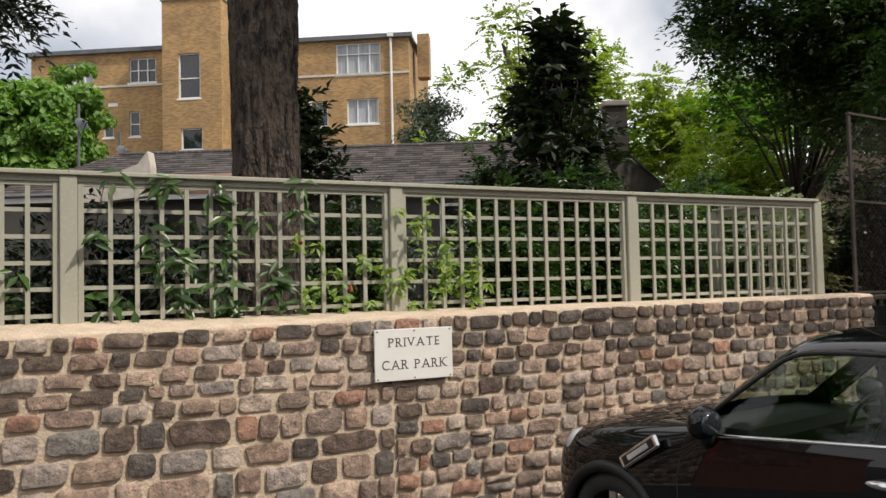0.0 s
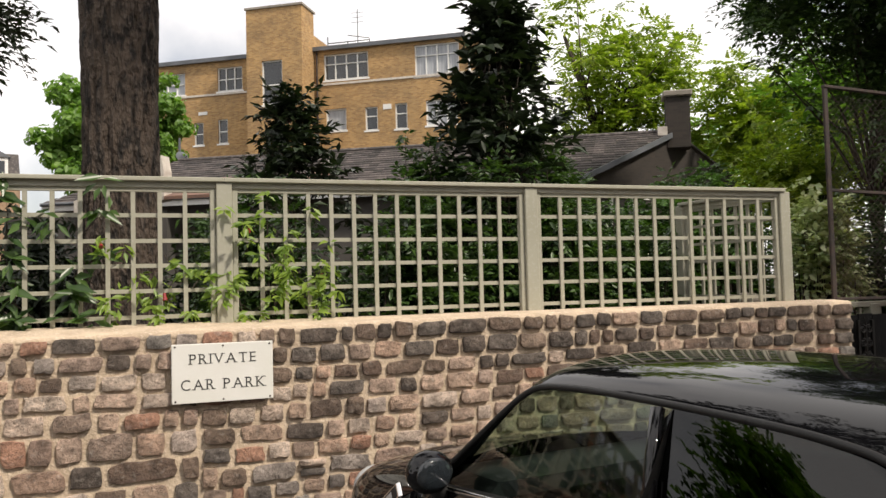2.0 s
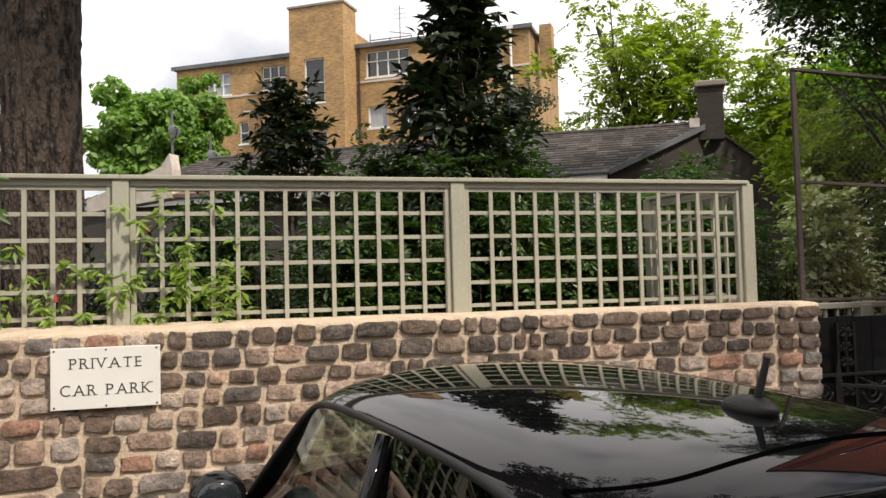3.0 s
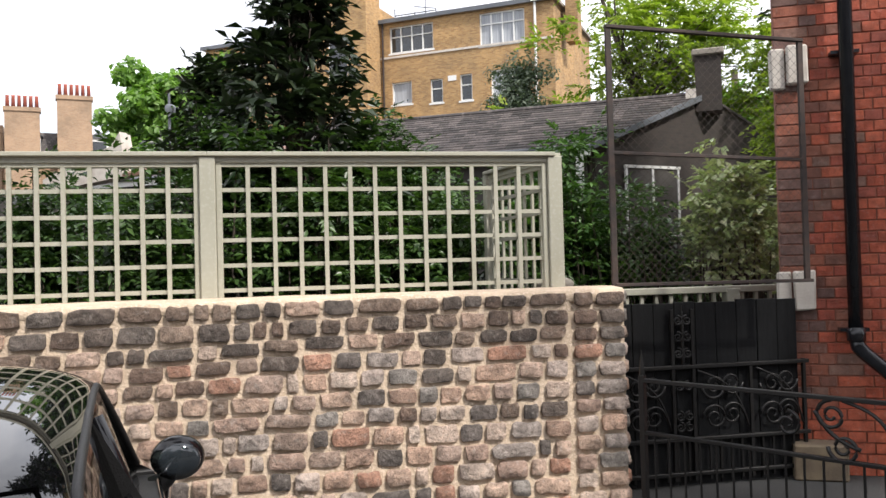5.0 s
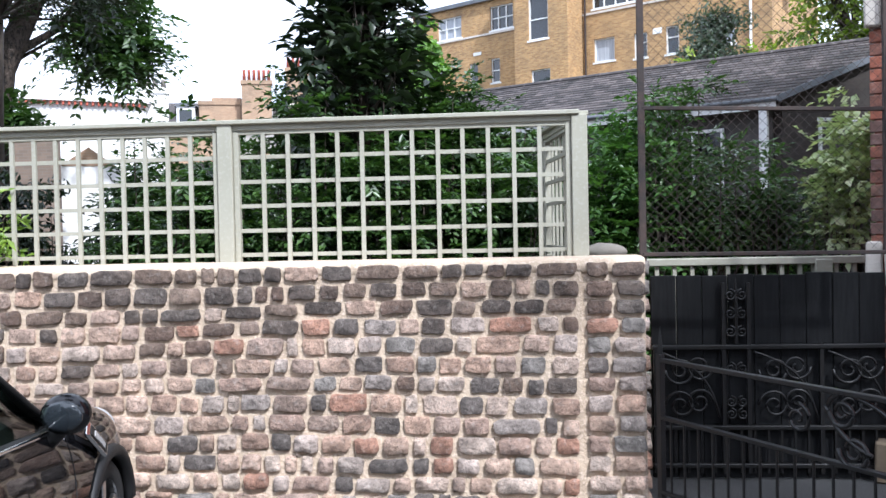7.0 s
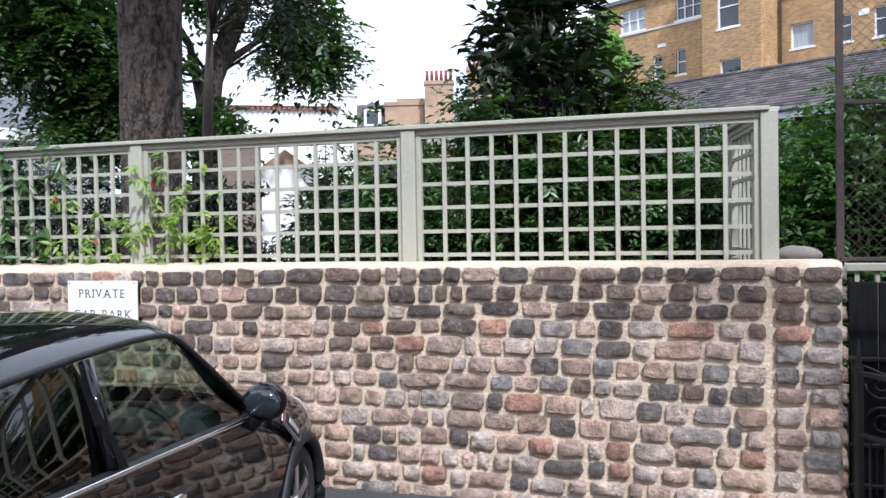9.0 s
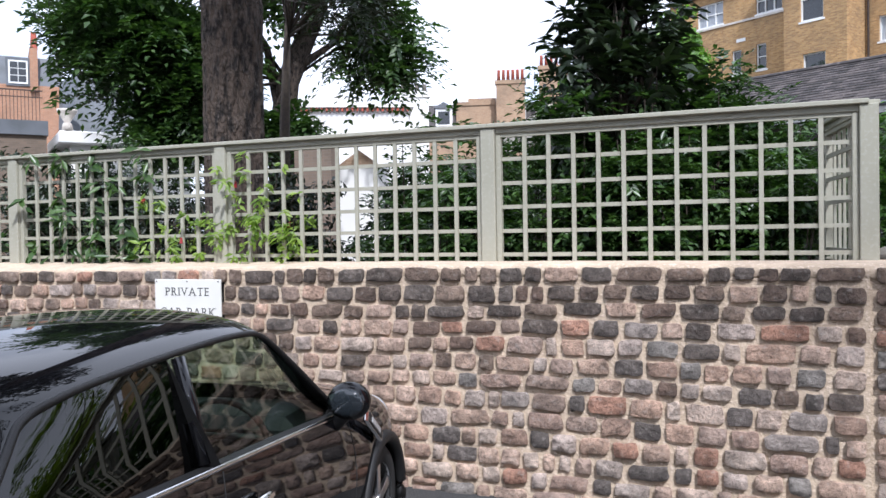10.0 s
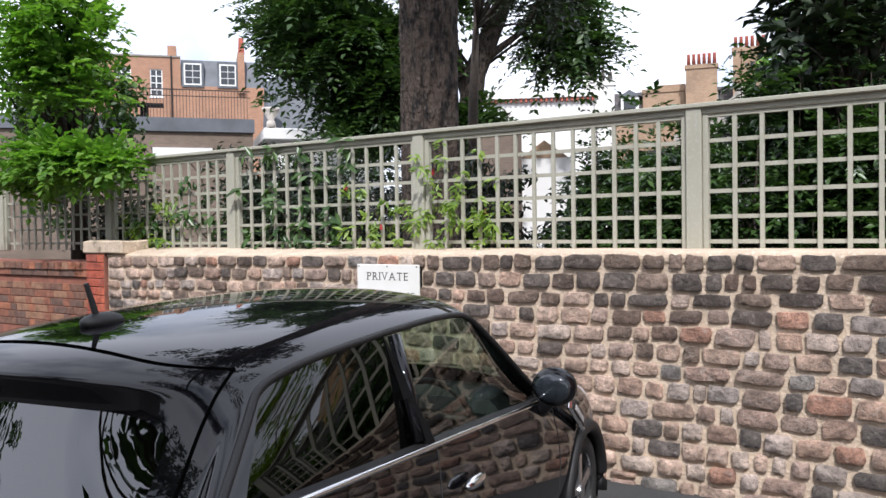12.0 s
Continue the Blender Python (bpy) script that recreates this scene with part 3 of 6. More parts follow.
# ---- car ----
def car_shell():
    """Half profiles (x, y, z per point: sill, lower side, side, belt, glass top, roof edge, roof, middle), mirrored and smoothed."""
    Y0 = (0.70, 0.79, 0.815, 0.775, 0.58, 0.50, 0.26, 0)
    S = [
        (1.75, (0.45, 0.55, 0.58, 0.56, 0.50, 0.38, 0.20, 0), (0.25, 0.35, 0.50, 0.62, 0.68, 0.70, 0.71, 0.715)),
        (1.66, (0.62, 0.71, 0.735, 0.70, 0.60, 0.44, 0.22, 0), (0.22, 0.32, 0.50, 0.69, 0.755, 0.785, 0.80, 0.805)),
        (1.42, (0.70, 0.79, 0.815, 0.765, 0.66, 0.47, 0.24, 0), (0.20, 0.32, 0.55, 0.77, 0.825, 0.855, 0.875, 0.88)),
        (1.08, (0.71, 0.80, 0.825, 0.775, 0.69, 0.49, 0.25, 0), (0.20, 0.32, 0.56, 0.83, 0.875, 0.905, 0.925, 0.93)),
        ((0.75, 0.75, 0.75, 0.70, 0.64, 0.72, 0.80, 0.83), (0.71, 0.795, 0.82, 0.78, 0.70, 0.53, 0.27, 0), (0.20, 0.32, 0.56, 0.875, 0.925, 0.945, 0.96, 0.965)),
        ((0.45, 0.45, 0.45, 0.45, 0.41, 0.47, 0.53, 0.55), (0.70, 0.79, 0.815, 0.775, 0.645, 0.53, 0.27, 0), (0.2, 0.32, 0.56, 0.895, 1.12, 1.155, 1.18, 1.185)),
        ((0.15, 0.15, 0.15, 0.15, 0.16, 0.17, 0.21, 0.22), Y0, (0.2, 0.32, 0.57, 0.915, 1.312, 1.365, 1.398, 1.405)),
        (-0.15, Y0, (0.2, 0.32, 0.57, 0.935, 1.325, 1.382, 1.42, 1.428)),
        (-0.55, Y0, (0.2, 0.32, 0.57, 0.965, 1.316, 1.378, 1.42, 1.43)),
        (-1.0, (0.70, 0.79, 0.815, 0.78, 0.585, 0.495, 0.26, 0), (0.2, 0.32, 0.58, 1.0, 1.30, 1.36, 1.404, 1.414)),
        ((-1.42, -1.42, -1.42, -1.63, -1.235, -1.32, -1.42, -1.46), (0.70, 0.79, 0.815, 0.775, 0.585, 0.495, 0.27, 0), (0.2, 0.32, 0.6, 1.045, 1.262, 1.33, 1.372, 1.38)),
        ((-1.58, -1.58, -1.60, -1.70, -1.37, -1.41, -1.52, -1.56), (0.70, 0.79, 0.81, 0.765, 0.61, 0.51, 0.28, 0), (0.2, 0.32, 0.6, 1.01, 1.215, 1.28, 1.308, 1.315)),
        ((-1.64, -1.64, -1.66, -1.725, -1.44, -1.42, -1.47, -1.49), (0.70, 0.785, 0.805, 0.76, 0.63, 0.53, 0.28, 0), (0.2, 0.32, 0.6, 0.96, 1.17, 1.22, 1.235, 1.24)),
        ((-1.68, -1.70, -1.74, -1.75, -1.69, -1.65, -1.68, -1.68), (0.69, 0.77, 0.79, 0.745, 0.69, 0.57, 0.30, 0), (0.22, 0.32, 0.6, 0.86, 0.93, 0.94, 0.95, 0.95)),
        ((-1.72, -1.78, -1.80, -1.76, -1.73, -1.73, -1.74, -1.74), (0.6, 0.7, 0.72, 0.68, 0.62, 0.5, 0.28, 0), (0.25, 0.35, 0.55, 0.78, 0.84, 0.85, 0.86, 0.86)),
    ]
    bm = bmesh.new()
    crease = bm.edges.layers.float.new("crease_edge")
    rows = []
    for sx, sy, sz in S:
        sx = sx if hasattr(sx, "__len__") else (sx,) * 8
        right = [bm.verts.new((sx[j], -sy[j], sz[j])) for j in range(7)]
        mid = bm.verts.new((sx[7], 0, sz[7]))
        left = [bm.verts.new((sx[j], sy[j], sz[j])) for j in range(6, -1, -1)]
        rows.append([*right, mid, *left])
    n = 15
    for i, (a, b) in enumerate(zip(rows, rows[1:])):
        for j in range(n - 1):
            f = bm.faces.new((a[j], a[j + 1], b[j + 1], b[j]))
            k = j if j < 7 else 13 - j           # segment counted from the sill
            if k == 3 and 4 <= i <= 7:
                f.material_index = 1
            elif k == 3 and 8 <= i <= 9:
                f.material_index = 2
            elif k in (5, 6) and 4 <= i <= 5:
                f.material_index = 3
            elif k in (5, 6) and i == 12:
                f.material_index = 4
    for r_, flip in ((rows[0], False), (rows[-1], True)):
        c = bm.verts.new((r_[7].co.x, 0, 0.45))
        for j in range(n - 1):
            bm.faces.new((r_[j + 1], r_[j], c) if not flip else (r_[j], r_[j + 1], c))
    bm.verts.ensure_lookup_table()
    for i in range(len(rows) - 1):
        for j, amount in ((3, 0.75), (11, 0.75), (4, 0.55), (10, 0.55)):
            if 4 <= i <= 12:
                e = bm.edges.get((rows[i][j], rows[i + 1][j]))
                e[crease] = amount
        for j in (0, 14):
            bm.edges.get((rows[i][j], rows[i + 1][j]))[crease] = 0.7
    for i, amount in ((4, 0.6), (11, 0.85), (12, 0.6), (13, 0.5), (6, 0.35)):
        for j in (range(5, 9) if i > 10 else range(3, 11)):
            bm.edges.get((rows[i][j], rows[i][j + 1]))[crease] = amount
    me = bpy.data.meshes.new("shell")
    bm.to_mesh(me)
    bm.free()
    for k in range(5):
        me.materials.append(M["car"])
    tmp = new("tmp", me)
    sub = tmp.modifiers.new("s", "SUBSURF")
    sub.levels = sub.render_levels = 3
    out = bpy.data.meshes.new_from_object(tmp.evaluated_get(bpy.context.evaluated_depsgraph_get()))
    bpy.data.objects.remove(tmp)
    return out


def glass_mat(name, tint, gloss=0.01, base=0.04):
    """A thin pane: tinted see-through, with gloss that grows towards grazing."""
    m = bpy.data.materials.new(name)
    m.use_nodes = True
    n, l = m.node_tree.nodes, m.node_tree.links
    tr, gl, mx, lw = n.new("ShaderNodeBsdfTransparent"), n.new("ShaderNodeBsdfGlossy"), n.new("ShaderNodeMixShader"), n.new("ShaderNodeLayerWeight")
    lw.inputs["Blend"].default_value = 0.5
    pw, ml = n.new("ShaderNodeMath"), n.new("ShaderNodeMath")
    pw.operation, pw.inputs[1].default_value = "POWER", 3.4
    ml.operation, ml.inputs[1].default_value, ml.inputs[2].default_value = "MULTIPLY_ADD", 0.62, base
    l.new(lw.outputs["Facing"], pw.inputs[0]), l.new(pw.outputs[0], ml.inputs[0]), l.new(ml.outputs[0], mx.inputs[0])
    tr.inputs["Color"].default_value = (*tint, 1)
    gl.inputs["Roughness"].default_value = gloss
    l.new(tr.outputs["BSDF"], mx.inputs[1]), l.new(gl.outputs["BSDF"], mx.inputs[2])
    l.new(mx.outputs["Shader"], n["Material Output"].inputs["Surface"])
    return m


M["car_glass"] = glass_mat("green_tinted_glass", (0.62, 0.72, 0.64), 0.01)
M["dark_glass"] = glass_mat("privacy_glass", (0.02, 0.022, 0.023), 0.01, 0.05)
M["rear_glass"] = glass_mat("rear_privacy_glass", (0.02, 0.022, 0.023), 0.01, 0.15)
M["chrome"] = mat("chrome", (0.75, 0.75, 0.76), (0.7, 0.7, 0.71), rough=0.12, metal=1.0, bump=0)
M["alloy"] = mat("alloy", (0.55, 0.55, 0.56), (0.5, 0.5, 0.51), rough=0.3, metal=1.0, bump=0)
M["rubber"] = mat("rubber", (0.018, 0.018, 0.018), (0.026, 0.026, 0.026), rough=0.75, bump=0.2)
M["plastic"] = mat("black_plastic", (0.006, 0.006, 0.0065), (0.009, 0.009, 0.0095), rough=0.55, bump=0.2, fine=200)
M["cloth"] = mat("dark_upholstery", (0.03, 0.03, 0.032), (0.022, 0.022, 0.024), rough=0.9)
M["gap"] = mat("panel_gap", (0.002, 0.002, 0.002), rough=1.0, bump=0, spec=0.0)
M["lamp"] = mat("lamp_lens", (0.5, 0.5, 0.5), (0.4, 0.4, 0.4), rough=0.15, bump=0)

CAR = thing("car", "glossy black three-door hatchback parked nose to the wall", "car", at=pose(3.927, 2.757, 0, 0, 0, 100))
shell = car_shell()
AXLES, WR = (1.17, -1.19), 0.30
names = ("body", "door_glass", "rear_side_glass", "windscreen", "rear_window")
mats = (M["car"], M["car_glass"], M["dark_glass"], M["car_glass"], M["rear_glass"])
for k, (nm, mt) in enumerate(zip(names, mats)):
    for side in ((-1, 1) if k in (1, 2) else (0,)):
        bm = bmesh.new()
        bm.from_mesh(shell)
        kill = []
        for f in bm.faces:
            c = f.calc_center_median()
            gone = f.material_index != k or (side and c.y * side < 0)
            if k == 0 and abs(c.y) > 0.45 and c.z < 0.75 and any((c.x - ax) ** 2 + (c.z - WR) ** 2 < 0.335 ** 2 for ax in AXLES):
                gone = True
            if gone:
                kill.append(f)
            f.material_index = 0
        bmesh.ops.delete(bm, geom=kill, context="FACES")
        if side:
            # the glass stands inside the shoulder, more upright than the skin; a black seal closes the step
            seal = bmesh.new()
            inset = {}
            for v in bm.verts:
                low = min(1.0, max(0.0, (1.315 - v.co.z) / (0.39 + 0.077 * v.co.x)))
                inset[v] = Vector((v.co.x, v.co.y - side * 0.07 * low, v.co.z))
            for e in bm.edges:
                if len(e.link_faces) == 1:
                    a, b = e.verts
                    seal.faces.new([seal.verts.new(q) for q in (a.co, b.co, inset[b], inset[a])])
            for v, q in inset.items():
                v.co = q
            bmesh.ops.remove_doubles(seal, verts=seal.verts, dist=0.0005)
            bmesh.ops.recalc_face_normals(seal, faces=seal.faces)
            part("window_seal", seal, M["plastic"], CAR)
        ob = part(nm, bm, mt, CAR, {1: "clear green-tinted door glass", 2: "dark tinted side glass", 4: "dark tinted rear window"}.get(k, ""), smooth=True)
from mathutils.bvhtree import BVHTree
tree_of = BVHTree.FromPolygons([v.co for v in shell.vertices], [tuple(p.vertices) for p in shell.polygons])


def on_shell(pts, steps=6):
    """The points, made denser and laid onto the car's skin."""
    out = []
    for a, b in zip(pts, pts[1:]):
        for k in range(steps):
            out.append(tree_of.find_nearest(Vector(a).lerp(Vector(b), k / steps))[0])
    out.append(tree_of.find_nearest(Vector(pts[-1]))[0])
    for _ in range(3):
        out = [out[0]] + [(a + b * 2 + c) / 4 for a, b, c in zip(out, out[1:], out[2:])] + [out[-1]]
    return out


part("floor_pan", B(-1.6, 1.5, -0.62, 0.62, 0.18, 0.24), M["plastic"], CAR)


def ribbon(x_list, y_list, z_list, w, t, side):
    """A flat strip along points, w high and t proud."""
    bm = bmesh.new()
    rows = []
    for x, y, z in zip(x_list, y_list, z_list):
        y *= side
        rows.append([bm.verts.new((x, y, z - w / 2)), bm.verts.new((x, y + side * t, z - w / 2)), bm.verts.new((x, y + side * t * 0.7, z + w / 2)), bm.verts.new((x, y, z + w / 2))])
    for a, b in zip(rows, rows[1:]):
        for k in range(4):
            bm.faces.new((a[k], a[(k + 1) % 4], b[(k + 1) % 4], b[k]))
    bm.faces.new(rows[0]), bm.faces.new(rows[-1][::-1])
    bmesh.ops.recalc_face_normals(bm, faces=bm.faces)
    return bm


for s in (-1, 1):
    part("belt_strip", tube(bmesh.new(), on_shell([(0.60, 0.775 * s, 0.885), (0.15, 0.77 * s, 0.916), (-0.55, 0.77 * s, 0.966), (-1.0, 0.775 * s, 1.0), (-1.62, 0.775 * s, 1.045)]), 0.010, 8), M["chrome"], CAR, "bright chrome waistline strip", smooth=True)
    part("roof_gutter", tube(bmesh.new(), on_shell([(0.64, 0.70 * s, 0.925), (0.41, 0.645 * s, 1.12), (0.17, 0.58 * s, 1.31), (-0.15, 0.58 * s, 1.324), (-0.55, 0.58 * s, 1.315), (-1.0, 0.588 * s, 1.30), (-1.18, 0.588 * s, 1.275), (-1.25, 0.60 * s, 1.255), (-1.34, 0.64 * s, 1.20), (-1.50, 0.71 * s, 1.11), (-1.62, 0.765 * s, 1.05)]), 0.012, 8), M["plastic"], CAR, smooth=True)
    part("centre_pillar", tube(bmesh.new(), [(-0.56, 0.712 * s, 0.97), (-0.53, 0.655 * s, 1.14), (-0.50, 0.592 * s, 1.30)], 0.024, 8), M["car"], CAR, smooth=True)
    # door seams and handle
    part("door_seam", tube(bmesh.new(), on_shell([(-0.56, 0.782 * s, 0.955), (-0.57, 0.818 * s, 0.72), (-0.56, 0.822 * s, 0.56), (-0.5, 0.80 * s, 0.34)]), 0.003, 6), M["rubber"], CAR)
    part("door_seam", tube(bmesh.new(), on_shell([(0.66, 0.785 * s, 0.87), (0.70, 0.822 * s, 0.70), (0.70, 0.825 * s, 0.56), (0.66, 0.80 * s, 0.34)]), 0.003, 6), M["rubber"], CAR)
    bm = bmesh.new()
    bmesh.ops.create_uvsphere(bm, u_segments=16, v_segments=8, radius=1, matrix=pose(-0.36, 0.822 * s, 0.80) @ Matrix.Diagonal((0.085, 0.022, 0.022, 1)))
    part("door_handle", bm, M["chrome"], CAR, "chrome door handle", smooth=True)
    # mirror: pod, foot and glass
    bm = bmesh.new()
    bmesh.ops.create_uvsphere(bm, u_segments=24, v_segments=16, radius=1, matrix=pose(0.50, 0.845 * s, 0.965) @ Matrix.Diagonal((0.07, 0.10, 0.085, 1)))
    pod = part("door_mirror", bm, M["car"], CAR, "rounded black door mirror", smooth=True)
    part("mirror_foot", tube(bmesh.new(), [(0.52, 0.76 * s, 0.86), (0.51, 0.80 * s, 0.885), (0.505, 0.835 * s, 0.92)], [0.045, 0.035, 0.03], 10), M["plastic"], CAR, smooth=True)
    bm = bmesh.new()
    bmesh.ops.create_uvsphere(bm, u_segments=20, v_segments=10, radius=1, matrix=pose(0.450, 0.848 * s, 0.965) @ Matrix.Diagonal((0.022, 0.078, 0.062, 1)))
    part("mirror_glass", bm, M["glass"], CAR, smooth=True)
    # side vent in the wing
    vm = pose(0.93, 0.822 * s, 0.755, 4 * s, 33, 0)
    part("side_vent", box(bmesh.new(), -0.15, 0.15, -0.012, 0.012, -0.038, 0.038, m=vm, bevel=0.010), M["chrome"], CAR, "chrome side vent on the wing")
    part("vent_recess", box(bmesh.new(), -0.128, 0.128, -0.016, 0.016, -0.027, 0.027, m=vm, bevel=0.006), M["plastic"], CAR)
    part("side_lamp", box(bmesh.new(), -0.085, 0.085, -0.019, 0.019, -0.017, 0.017, m=vm, bevel=0.005), M["lamp"], CAR)
    # headlight
    bm = bmesh.new()
    bmesh.ops.create_uvsphere(bm, u_segments=20, v_segments=12, radius=1, matrix=pose(1.55, 0.60 * s, 0.68, 0, -28, 14 * s) @ Matrix.Diagonal((0.10, 0.125, 0.105, 1)))
    part("headlight", bm, M["lamp"], CAR, "oval headlight", smooth=True)
    for ax in AXLES:
        arc = [(ax + 0.335 * math.cos(a), 0.80 * s, WR + 0.335 * math.sin(a)) for a in np.linspace(-0.25, math.pi + 0.25, 25)]
        part("wheel_arch_trim", tube(bmesh.new(), arc, 0.034, 8), M["plastic"], CAR, "matt black wheel arch trim", smooth=True)
        part("arch_liner", tube(bmesh.new(), [(ax, 0.52 * s, WR), (ax, 0.78 * s, WR)], 0.36, 24, cap=False), M["plastic"], CAR)
        bm = bmesh.new()
        prof = ((0.195, 0.60), (0.27, 0.60), (0.298, 0.625), (0.302, 0.70), (0.298, 0.765), (0.27, 0.79), (0.20, 0.785), (0.195, 0.76))
        seg = 40
        ring = [[bm.verts.new((ax + r_ * math.cos(a), y * s, WR + r_ * math.sin(a))) for r_, y in prof] for a in np.linspace(0, 2 * math.pi, seg, endpoint=False)]
        for i in range(seg):
            for k in range(len(prof)):
                bm.faces.new((ring[i][k], ring[(i + 1) % seg][k], ring[(i + 1) % seg][(k + 1) % 8], ring[i][(k + 1) % 8]))
        bmesh.ops.recalc_face_normals(bm, faces=bm.faces)
        wheel = part("wheel", bm, M["rubber"], CAR, "black tyre on a silver alloy wheel", smooth=True)
        part("rim", tube(bmesh.new(), [(ax, 0.62 * s, WR), (ax, 0.782 * s, WR)], 0.198, 32, cap=False), M["alloy"], wheel)
        part("hub", tube(bmesh.new(), [(ax, 0.72 * s, WR), (ax, 0.785 * s, WR)], 0.04, 16), M["alloy"], wheel)
        for k in range(5):
            a = 2 * math.pi * k / 5 + 0.3
            part("spoke", box(bmesh.new(), 0.03, 0.195, -0.012, 0.012, -0.026, 0.026, m=pose(ax, 0.765 * s, WR) @ Matrix.Rotation(-a, 4, "Y"), bevel=0.005), M["alloy"], wheel)

# aerial, roof seams, wiper, interior
bm = bmesh.new()
bmesh.ops.create_uvsphere(bm, u_segments=20, v_segments=10, radius=1, matrix=pose(-1.17, 0, 1.402) @ Matrix.Diagonal((0.075, 0.042, 0.028, 1)))
aer = part("aerial_base", bm, M["plastic"], CAR, smooth=True)
part("aerial", tube(bmesh.new(), [(-1.19, 0, 1.415), (-1.225, 0, 1.515)], [0.010, 0.007], 8), M["rubber"], aer)
seam = []
for k in range(41):
    y = -0.525 + 1.05 * k / 40
    u = abs(y) / 0.525
    seam.append((-1.40 + 0.16 * u ** 7, y, 1.40 - 0.05 * u ** 2 - 0.05 * u ** 6))
part("hatch_seam", tube(bmesh.new(), on_shell(seam, 2), 0.005, 6), M["gap"], CAR)
for s in (-1, 1):
    part("hatch_seam", tube(bmesh.new(), on_shell([(-1.24, 0.525 * s, 1.31), (-1.36, 0.56 * s, 1.26), (-1.44, 0.575 * s, 1.18), (-1.55, 0.60 * s, 1.07), (-1.68, 0.63 * s, 0.95)]), 0.005, 6), M["gap"], CAR)
    seat = part("front_seat", box(bmesh.new(), -0.45, 0.05, 0.36 * s - 0.23, 0.36 * s + 0.23, 0.32, 0.52, bevel=0.05), M["cloth"], CAR)
    part("seat_back", box(bmesh.new(), -0.07, 0.07, -0.22, 0.22, 0, 0.56, m=pose(-0.42, 0.36 * s, 0.46, 0, -14, 0), bevel=0.04), M["cloth"], seat)
    part("headrest", box(bmesh.new(), -0.05, 0.05, -0.11, 0.11, 0, 0.16, m=pose(-0.57, 0.36 * s, 1.02, 0, -10, 0), bevel=0.03), M["cloth"], seat)
part("rear_seat", box(bmesh.new(), -1.35, -0.95, -0.55, 0.55, 0.35, 0.85, bevel=0.05), M["cloth"], CAR)
part("dashboard", box(bmesh.new(), 0.38, 0.85, -0.62, 0.62, 0.55, 0.90, bevel=0.05), M["plastic"], CAR)
bm = bmesh.new()
wc = [Vector((0.30 + 0.0, -0.36, 0.84)) + Matrix.Rotation(radians(-22), 3, "Y") @ Vector((0, 0.18 * math.cos(a), 0.18 * math.sin(a))) for a in np.linspace(0, 2 * math.pi, 33)]
tube(bm, wc, 0.014, 8, cap=False)
tube(bm, [(0.30, -0.36, 0.84), (0.46, -0.36, 0.78)], 0.03, 8)
tube(bm, [wc[0], wc[16]], 0.014, 6)
part("steering_wheel", bm, M["plastic"], CAR, smooth=True)


# ---- far buildings ----
def brick_mat(name, c1, c2, joint, w=0.23, h=0.075, rough=0.9, grime_shade=(0.10, 0.08, 0.06)):
    """Courses of bricks on far walls, laid in object space, with broad grime."""
    m = bpy.data.materials.new(name)
    m.use_nodes = True
    n, l = m.node_tree.nodes, m.node_tree.links
    b = n["Principled BSDF"]
    b.inputs["Roughness"].default_value = rough
    co, sp, add, cb = n.new("ShaderNodeTexCoord"), n.new("ShaderNodeSeparateXYZ"), n.new("ShaderNodeMath"), n.new("ShaderNodeCombineXYZ")
    l.new(co.outputs["Object"], sp.inputs[0])
    l.new(sp.outputs["X"], add.inputs[0]), l.new(sp.outputs["Y"], add.inputs[1])
    l.new(add.outputs[0], cb.inputs["X"]), l.new(sp.outputs["Z"], cb.inputs["Y"])
    br = n.new("ShaderNodeTexBrick")
    br.inputs["Scale"].default_value = 1.0
    br.inputs["Brick Width"].default_value, br.inputs["Row Height"].default_value, br.inputs["Mortar Size"].default_value = w, h, 0.006
    br.inputs["Color1"].default_value, br.inputs["Color2"].default_value, br.inputs["Mortar"].default_value = (*c1, 1), (*c2, 1), (*joint, 1)
    l.new(cb.outputs[0], br.inputs["Vector"])
    n1 = n.new("ShaderNodeTexNoise")
    n1.inputs["Scale"].default_value, n1.inputs["Detail"].default_value = 0.55, 9
    n1.inputs["Roughness"].default_value = 0.7
    l.new(co.outputs["Object"], n1.inputs["Vector"])
    r = n.new("ShaderNodeValToRGB")
    r.color_ramp.elements[0].position, r.color_ramp.elements[1].position = 0.43, 0.74
    r.color_ramp.elements[1].color = (0.62, 0.62, 0.62, 1)
    l.new(n1.outputs["Fac"], r.inputs["Fac"])
    mx = n.new("ShaderNodeMixRGB")
    mx.inputs[2].default_value = (*grime_shade, 1)
    l.new(r.outputs["Color"], mx.inputs[0]), l.new(br.outputs["Color"], mx.inputs[1])
    l.new(mx.outputs["Color"], b.inputs["Base Color"])
    return m


M["stock"] = brick_mat("yellow_stock_brick", (0.50, 0.31, 0.13), (0.30, 0.17, 0.07), (0.40, 0.30, 0.18))
M["brownbrick"] = brick_mat("brown_brick", (0.17, 0.13, 0.10), (0.22, 0.16, 0.12), (0.20, 0.17, 0.14))
# sooty brick, made darker still: foliage shade on the gable is in the colour
M["sootshadebrick"] = brick_mat("soot_shade_brick", (0.036, 0.030, 0.027), (0.05, 0.04, 0.034), (0.045, 0.04, 0.035), grime_shade=(0.03, 0.027, 0.025))
M["tanbrick"] = brick_mat("tan_brick", (0.40, 0.27, 0.17), (0.33, 0.21, 0.13), (0.38, 0.30, 0.22))
